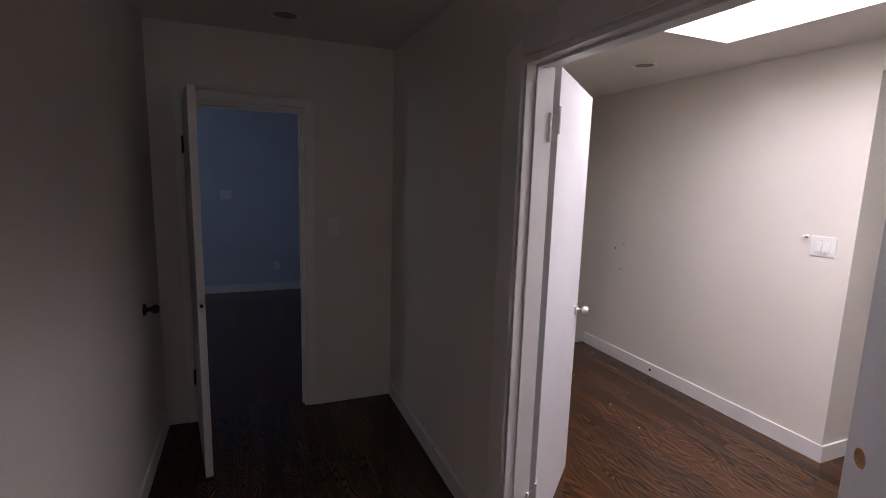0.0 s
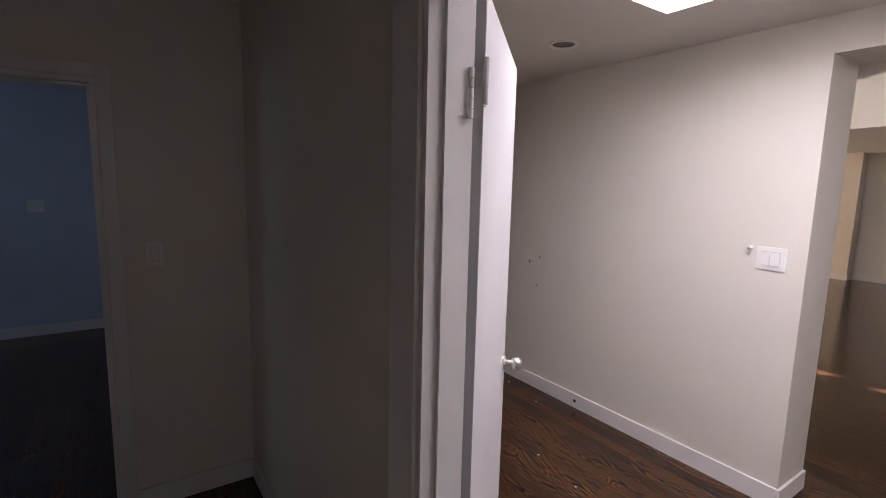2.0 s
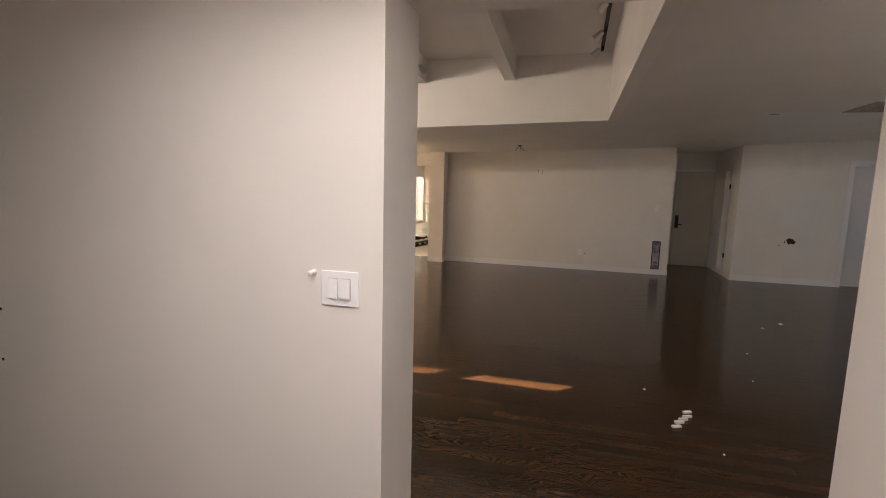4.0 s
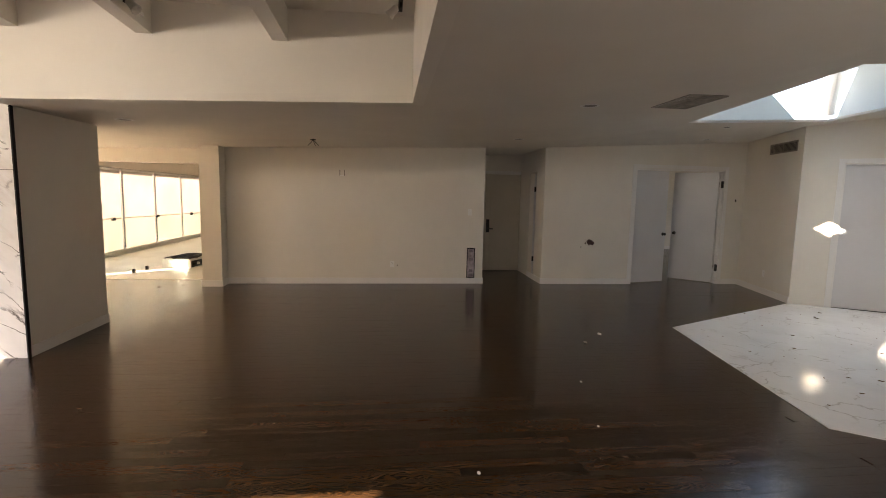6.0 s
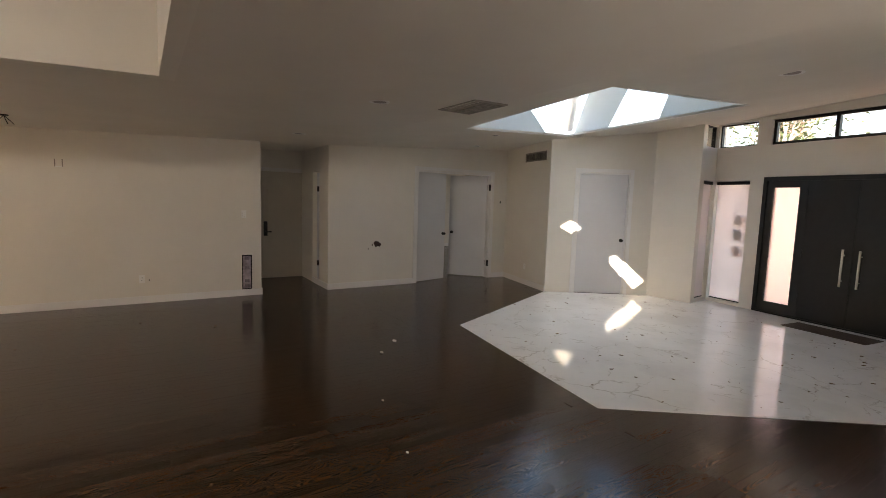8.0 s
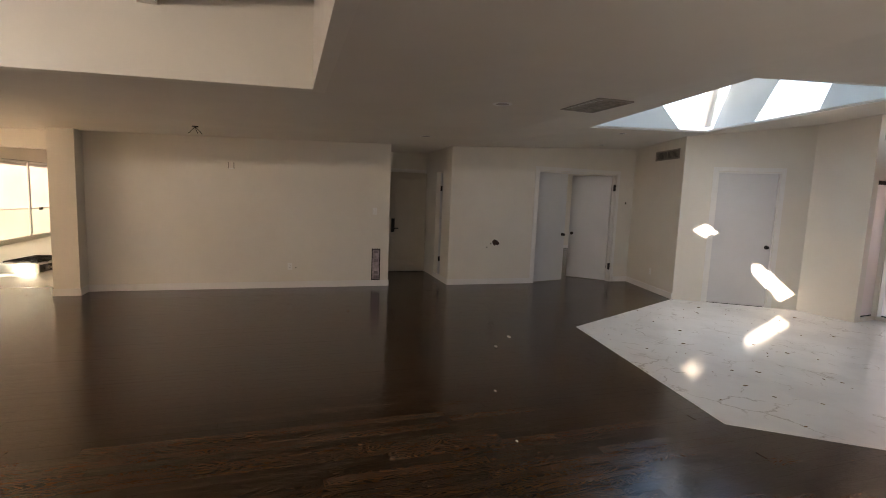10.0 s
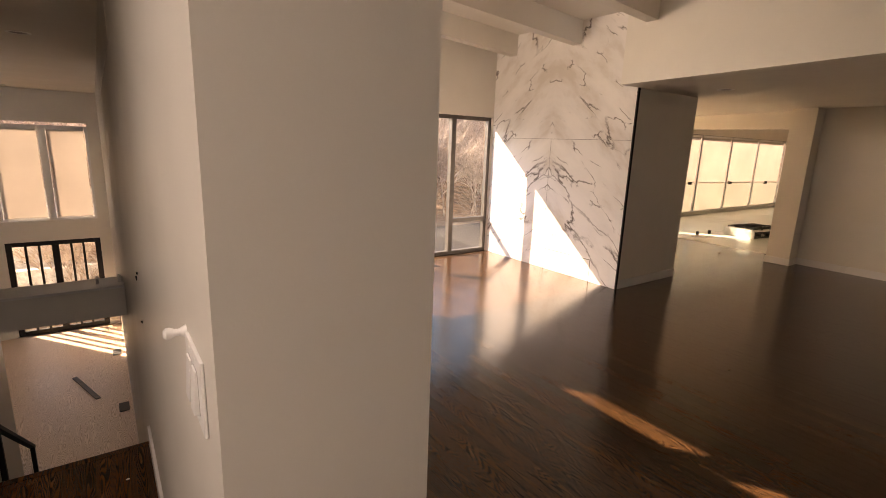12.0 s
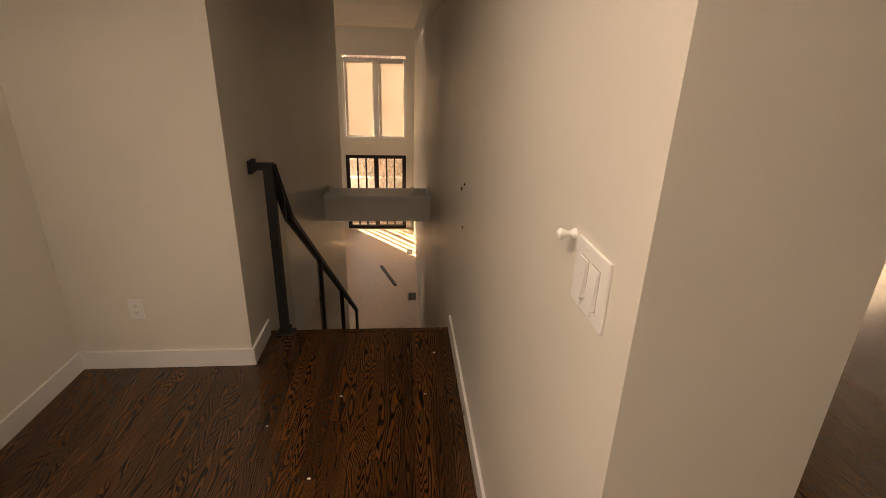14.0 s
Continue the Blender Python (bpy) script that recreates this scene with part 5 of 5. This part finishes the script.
def dry_leaf(x, y, s, turn):
    bm = bmesh.new()
    pts = [(-1.0, 0), (-0.4, 0.34), (0.35, 0.30), (1.0, 0.0), (0.35, -0.32), (-0.4, -0.30)]
    rim = [bm.verts.new((a * s, b * s, abs(b) * s * 0.7 + 0.002 + 0.2 * s * a * a)) for a, b in pts]
    mid = [bm.verts.new((a * s, 0, 0.001)) for a in (-0.4, 0.35)]
    for f in ((rim[0], rim[1], mid[0]), (rim[1], rim[2], mid[1], mid[0]), (rim[2], rim[3], mid[1]), (rim[3], rim[4], mid[1]), (rim[4], rim[5], mid[0], mid[1]), (rim[5], rim[0], mid[0])):
        bm.faces.new(f)
    ob = single("dry_leaf", bm, LEAF, "small curled dry brown leaf on the floor", "leaf", group="dry leaves on the floor")
    return ob


proto = dry_leaf(0, 0, 0.02, 0)
spots = []
while len(spots) < 95:
    x, y = rng.uniform(5.2, 9.6), rng.uniform(-7.0, -2.4)
    inside = y < -2.1 - 0.165 * (x - 6.26) - 0.1 and y > -6.6 and (x - 4.9) * 0.81 + (y + 4.0) * -0.0 > 0 and (x < 8.9 + (-2.5 - y) * 0.42)
    if inside:
        spots.append((x, y, 0.006))
for _ in range(40):
    spots.append((rng.uniform(9.6, 12.0), rng.uniform(4.4, 6.4), 0.001))
for _ in range(14):
    spots.append((rng.uniform(5.0, 11.0), rng.uniform(-1.6, 3.8), 0.001))
for k, (x, y, z) in enumerate(spots):
    s = rng.choice((0.5, 0.6, 0.8, 1.0, 1.4))
    m = pose(x, y, z, 0, 0, rng.uniform(0, 360))
    if k == 0:
        proto.matrix_basis = m
    else:
        o = copy_thing(proto, m)
        o.scale = (s, s * rng.uniform(0.5, 1.1), s)
CRUMB = plain("plaster_crumb", (0.7, 0.68, 0.64), 0.9)
for x, y, s in ((2.55, 2.78, 0.006), (2.5, 2.45, 0.005), (2.62, 3.3, 0.006), (3.05, 3.3, 0.005), (2.3, 3.1, 0.004), (3.12, 3.68, 0.006), (5.9, 0.55, 0.012), (6.4, -0.4, 0.01), (7.2, -0.6, 0.012), (8.3, -1.1, 0.02), (8.6, -1.4, 0.025), (5.0, 0.2, 0.008)):
    bm = bmesh.new()
    bmesh.ops.create_icosphere(bm, subdivisions=1, radius=s)
    for v in bm.verts:
        v.co = Vector((v.co.x * 1.6, v.co.y, max(0, v.co.z * 0.5 + s * 0.5))) + Vector((x, y, 0.0))
    single("plaster_crumb", bm, CRUMB, "white crumb of plaster lying on the boards", "debris", group="plaster crumbs")

# ---- outdoors ----
def ground_z(x, y):
    z = -0.22
    if y > 12:
        z += 0.26 * min(y - 12, 26)
    if y < -9:
        z -= 0.02 * min(-9 - y, 40)
    low = -2.85 + (0.25 * min(max(y - 19, 0), 30))
    if y > 3.5:
        f = min(1.0, max(0.0, (4.6 - x) / 0.9))
        z = z * (1 - f) + min(z, low) * f
    return z


LITTER = plain("leaf_litter", (0.22, 0.14, 0.095), 0.95, 0, 0.6, 5.0, 0.6)
xs = [-900, -200, -60, -30, -15, -8, -3, 0, 2, 3.6, 4.0, 4.3, 4.7, 6, 8, 10, 14, 18, 24, 32, 45, 70, 200, 900]
ys = [-900, -200, -60, -25, -12, -9, -7.8, 3.4, 3.6, 7.0, 8, 10, 12, 14, 14.3, 16, 19, 22, 26, 32, 38, 60, 200, 900]
bm = bmesh.new()
vs = [[bm.verts.new((x, y, ground_z(x, y) - 0.05)) for x in xs] for y in ys]
for j in range(len(ys) - 1):
    for i in range(len(xs) - 1):
        bm.faces.new((vs[j][i], vs[j][i + 1], vs[j + 1][i + 1], vs[j + 1][i]))
single("ground", bm, LITTER, "sloping ground covered with dry leaf litter", "ground", "structure")

BARK = plain("grey_bark", (0.46, 0.37, 0.31), 0.9, 0, 0.5, 9, 0.3)
rng = random.Random(3)


def twig_mesh(name, roots, height, forks, thick, material=BARK, spread=0.75):
    """Many bare stems, each forking twice into thin twigs."""
    verts, faces = [], []

    def stick(p, q, r0, r1):
        ax = (q - p).normalized()
        u = ax.orthogonal().normalized()
        w = ax.cross(u)
        base = len(verts)
        for c, r in ((p, r0), (q, r1)):
            for k in range(3):
                a = 2 * math.pi * k / 3
                verts.append(c + (u * math.cos(a) + w * math.sin(a)) * r)
        for k in range(3):
            faces.append((base + k, base + (k + 1) % 3, base + 3 + (k + 1) % 3, base + 3 + k))

    def grow(p, d, length, r, depth):
        q = p + d * length
        stick(p, q, r, r * 0.65)
        if depth == 0:
            return
        for _ in range(forks):
            e = (d + Vector((rng.uniform(-1, 1), rng.uniform(-1, 1), rng.uniform(-0.5, 0.8))) * spread).normalized()
            s = p + d * length * rng.uniform(0.45, 1.0)
            grow(s, e, length * rng.uniform(0.5, 0.8), r * 0.68, depth - 1)

    for x, y, z in roots:
        d = Vector((rng.uniform(-0.35, 0.35), rng.uniform(-0.35, 0.35), 1)).normalized()
        grow(Vector((x, y, z)), d, height * rng.uniform(0.35, 0.6), thick, 3)
    me = bpy.data.meshes.new(name)
    me.from_pydata([tuple(v) for v in verts], [], faces)
    me.materials.append(material)
    return me


roots = []
for _ in range(430):
    x, y = rng.uniform(2.0, 20.0), 10.9 + 9.0 * rng.random() ** 1.6
    if x < 5 and y < 15:
        continue
    roots.append((x, y, ground_z(x, y) - 0.1))
tagged(new("brush", twig_mesh("brush", roots, 2.5, 5, 0.024)), "dense thicket of bare grey-brown shrubs", "shrubs", "", "stuff")
roots = []
for _ in range(120):
    x, y = rng.uniform(-6.0, 20.0), rng.uniform(20.0, 34.0)
    roots.append((x, y, ground_z(x, y) - 0.1))
tagged(new("far_woods", twig_mesh("far_woods", roots, 4.2, 5, 0.05)), "bare winter trees on the slope behind", "woods", "", "stuff")
# planter
ob = thing("planter_box", (6.6, 9.6, ground_z(6.6, 9.6)), "low grey planter with a white rim in the garden", "planter")
bm = bmesh.new()
box(bm, -1.6, -0.5, -0.1, 1.6, 0.5, 0.42, bevel=0.01)
part("body", bm, plain("dark_planter", (0.03, 0.028, 0.026), 0.8), ob)
bm = bmesh.new()
box(bm, -1.75, -0.62, 0.42, 1.75, 0.62, 0.47, bevel=0.01)
part("rim", bm, plain("weathered_rim", (0.055, 0.048, 0.042), 0.9), ob)
# terrace steps beyond the lower doors
for k in range(6):
    bm = bmesh.new()
    box(bm, -1.5, 15.6 + k * 0.9, -3.2, 4.4, 15.85 + k * 0.9, -2.25 + k * 0.42)
    single("retaining_wall", bm, plain("pale_block", (0.55, 0.52, 0.50), 0.9, 0, 0.3, 9) if k == 0 else bpy.data.materials["pale_block"], "low pale retaining wall in the lower garden", "garden wall", group="terrace walls")


# trees in front of the entrance
def tree(name, x, y, height, label, leaf=None):
    ob = thing(name, (x, y, ground_z(x, y)), label, "tree")
    bm = bmesh.new()
    tube(bm, (0, 0, -0.1), (0.1, 0, height * 0.5), 0.16, 0.09, 10)
    part("trunk", bm, BARK, ob)
    o = new("crown", twig_mesh("crown", [(0.08, 0, height * f) for f in (0.25, 0.3, 0.35, 0.38, 0.42, 0.46, 0.5)], height * 0.75, 6, 0.05, spread=1.0))
    o.parent = ob
    if leaf:
        rr = random.Random(int(x * 10))
        verts, faces = [], []
        for _ in range(5200):
            a, r = rr.uniform(0, 6.28), abs(rr.gauss(0, 0.32)) * height * 0.42
            c = Vector((r * math.cos(a), r * math.sin(a), height * rr.uniform(0.25, 0.95)))
            c += Vector((math.sin(c.z * 3.1), math.cos(c.z * 2.3), 0)) * 0.35
            u = Vector((rr.uniform(-1, 1), rr.uniform(-1, 1), rr.uniform(-0.6, 0.6))).normalized() * 0.14
            w = u.orthogonal().normalized() * 0.03
            b = len(verts)
            verts += [c - u, c + w, c + u, c - w]
            faces.append((b, b + 1, b + 2, b + 3))
        me = bpy.data.meshes.new("foliage")
        me.from_pydata([tuple(v) for v in verts], [], faces)
        me.materials.append(leaf)
        o = new("foliage", me)
        o.parent = ob


PINE = plain("pine_needle", (0.075, 0.10, 0.04), 0.8, 0, 0.4, 6)
RUST = plain("rust_leaf", (0.26, 0.12, 0.06), 0.8, 0, 0.4, 6)
tree("pine_tree", 11.5, -17.0, 8.5, "green pine tree in front of the house", PINE)
tree("bare_tree", 7.6, -18.0, 9.0, "bare winter tree in front of the house")
tree("rusty_tree", 4.8, -20.0, 8.5, "tree with rusty dry leaves in front", RUST)
tree("bare_tree", 13.5, -21.0, 9.5, "bare winter tree in front of the house")

# ---- floor boards ----
BOARD = 0.0825
rng = random.Random(21)
near, far_boards = [], []


def lay(x0, x1, y0, y1, outline=None):
    n = max(1, round((x1 - x0) / BOARD))
    w = (x1 - x0) / n
    for k in range(n):
        y = y0 - rng.uniform(0.0, 1.2)
        while y < y1:
            length = rng.choice((0.75, 1.0, 1.3, 1.6, 2.0))
            a, b = max(y, y0), min(y + length, y1)
            y += length
            if b - a > 0.02:
                (near if 1.15 < x0 + k * w < 5.6 and a < 3.9 and b > -0.9 and x0 + k * w > 1.1 else far_boards).append((x0 + k * w, x0 + (k + 1) * w, a, b))


lay(-0.5, 1.19, -2.0, 3.6)
lay(-2.5, 1.07, 3.6, 7.0)
lay(1.19, 3.24, 0.10, 3.93)
lay(3.24, 3.575, 0.5, 1.784)
lay(3.575, 12.3, -1.9, 6.83)
lay(8.9, 14.0, -5.8, -1.9)
lay(3.575, 6.3, -5.9, -1.9)
lay(6.3, 8.9, -2.6, -1.9)
lay(14.0, 18.0, -8.8, -2.0)
lay(10.2, 14.0, -8.8, -5.8)
lay(12.3, 13.5, -1.9, -0.6)
near.sort(key=lambda b: (b[0] + b[1] - 5.6) ** 2 + (b[2] + b[3] - 3.4) ** 2)
far_boards += near[290:]
near = near[:290]
floor = thing("floor", (0, 0, 0), "dark-stained oak strip floor", "floor", kind="structure")
shared = {}
for x0, x1, y0, y1 in near:
    key = (round(x1 - x0, 3), round(y1 - y0, 2), x0 > 3.5)
    if key not in shared:
        bm = bmesh.new()
        w, l = key[0] / 2 - 0.0004, (y1 - y0) / 2 - 0.0004
        vs = box(bm, -w, -l, -0.004, w, l, 0)
        shared[key] = mesh_of("board", bm, OAK_ROOM_ONE if key[2] else OAK_ONE)
    o = new("board", shared[key])
    o.parent = floor
    o.location = ((x0 + x1) / 2, (y0 + y1) / 2, rng.uniform(-0.0003, 0.0002))
for name, inside, material, label in (("boards", False, OAK_MANY, "dark-stained oak floor boards of the corridor and hall"), ("boards", True, OAK_ROOM, "dark-stained oak floor boards of the large room")):
    verts, faces = [], []
    for x0, x1, y0, y1 in far_boards:
        if (x0 > 3.5) != inside:
            continue
        b = len(verts)
        g = 0.0006
        dz = rng.uniform(-0.0003, 0.0002)
        for z in (-0.004 + dz, dz):
            verts += [(x0 + g, y0 + g, z), (x1 - g, y0 + g, z), (x1 - g, y1 - g, z), (x0 + g, y1 - g, z)]
        for f in ((4, 5, 6, 7), (0, 1, 5, 4), (1, 2, 6, 5), (2, 3, 7, 6), (3, 0, 4, 7)):
            faces.append(tuple(b + i for i in f))
    me = bpy.data.meshes.new(name)
    me.from_pydata(verts, [], faces)
    me.materials.append(material)
    o = tagged(new(name, me), label, kind="stuff")
    o.parent = floor
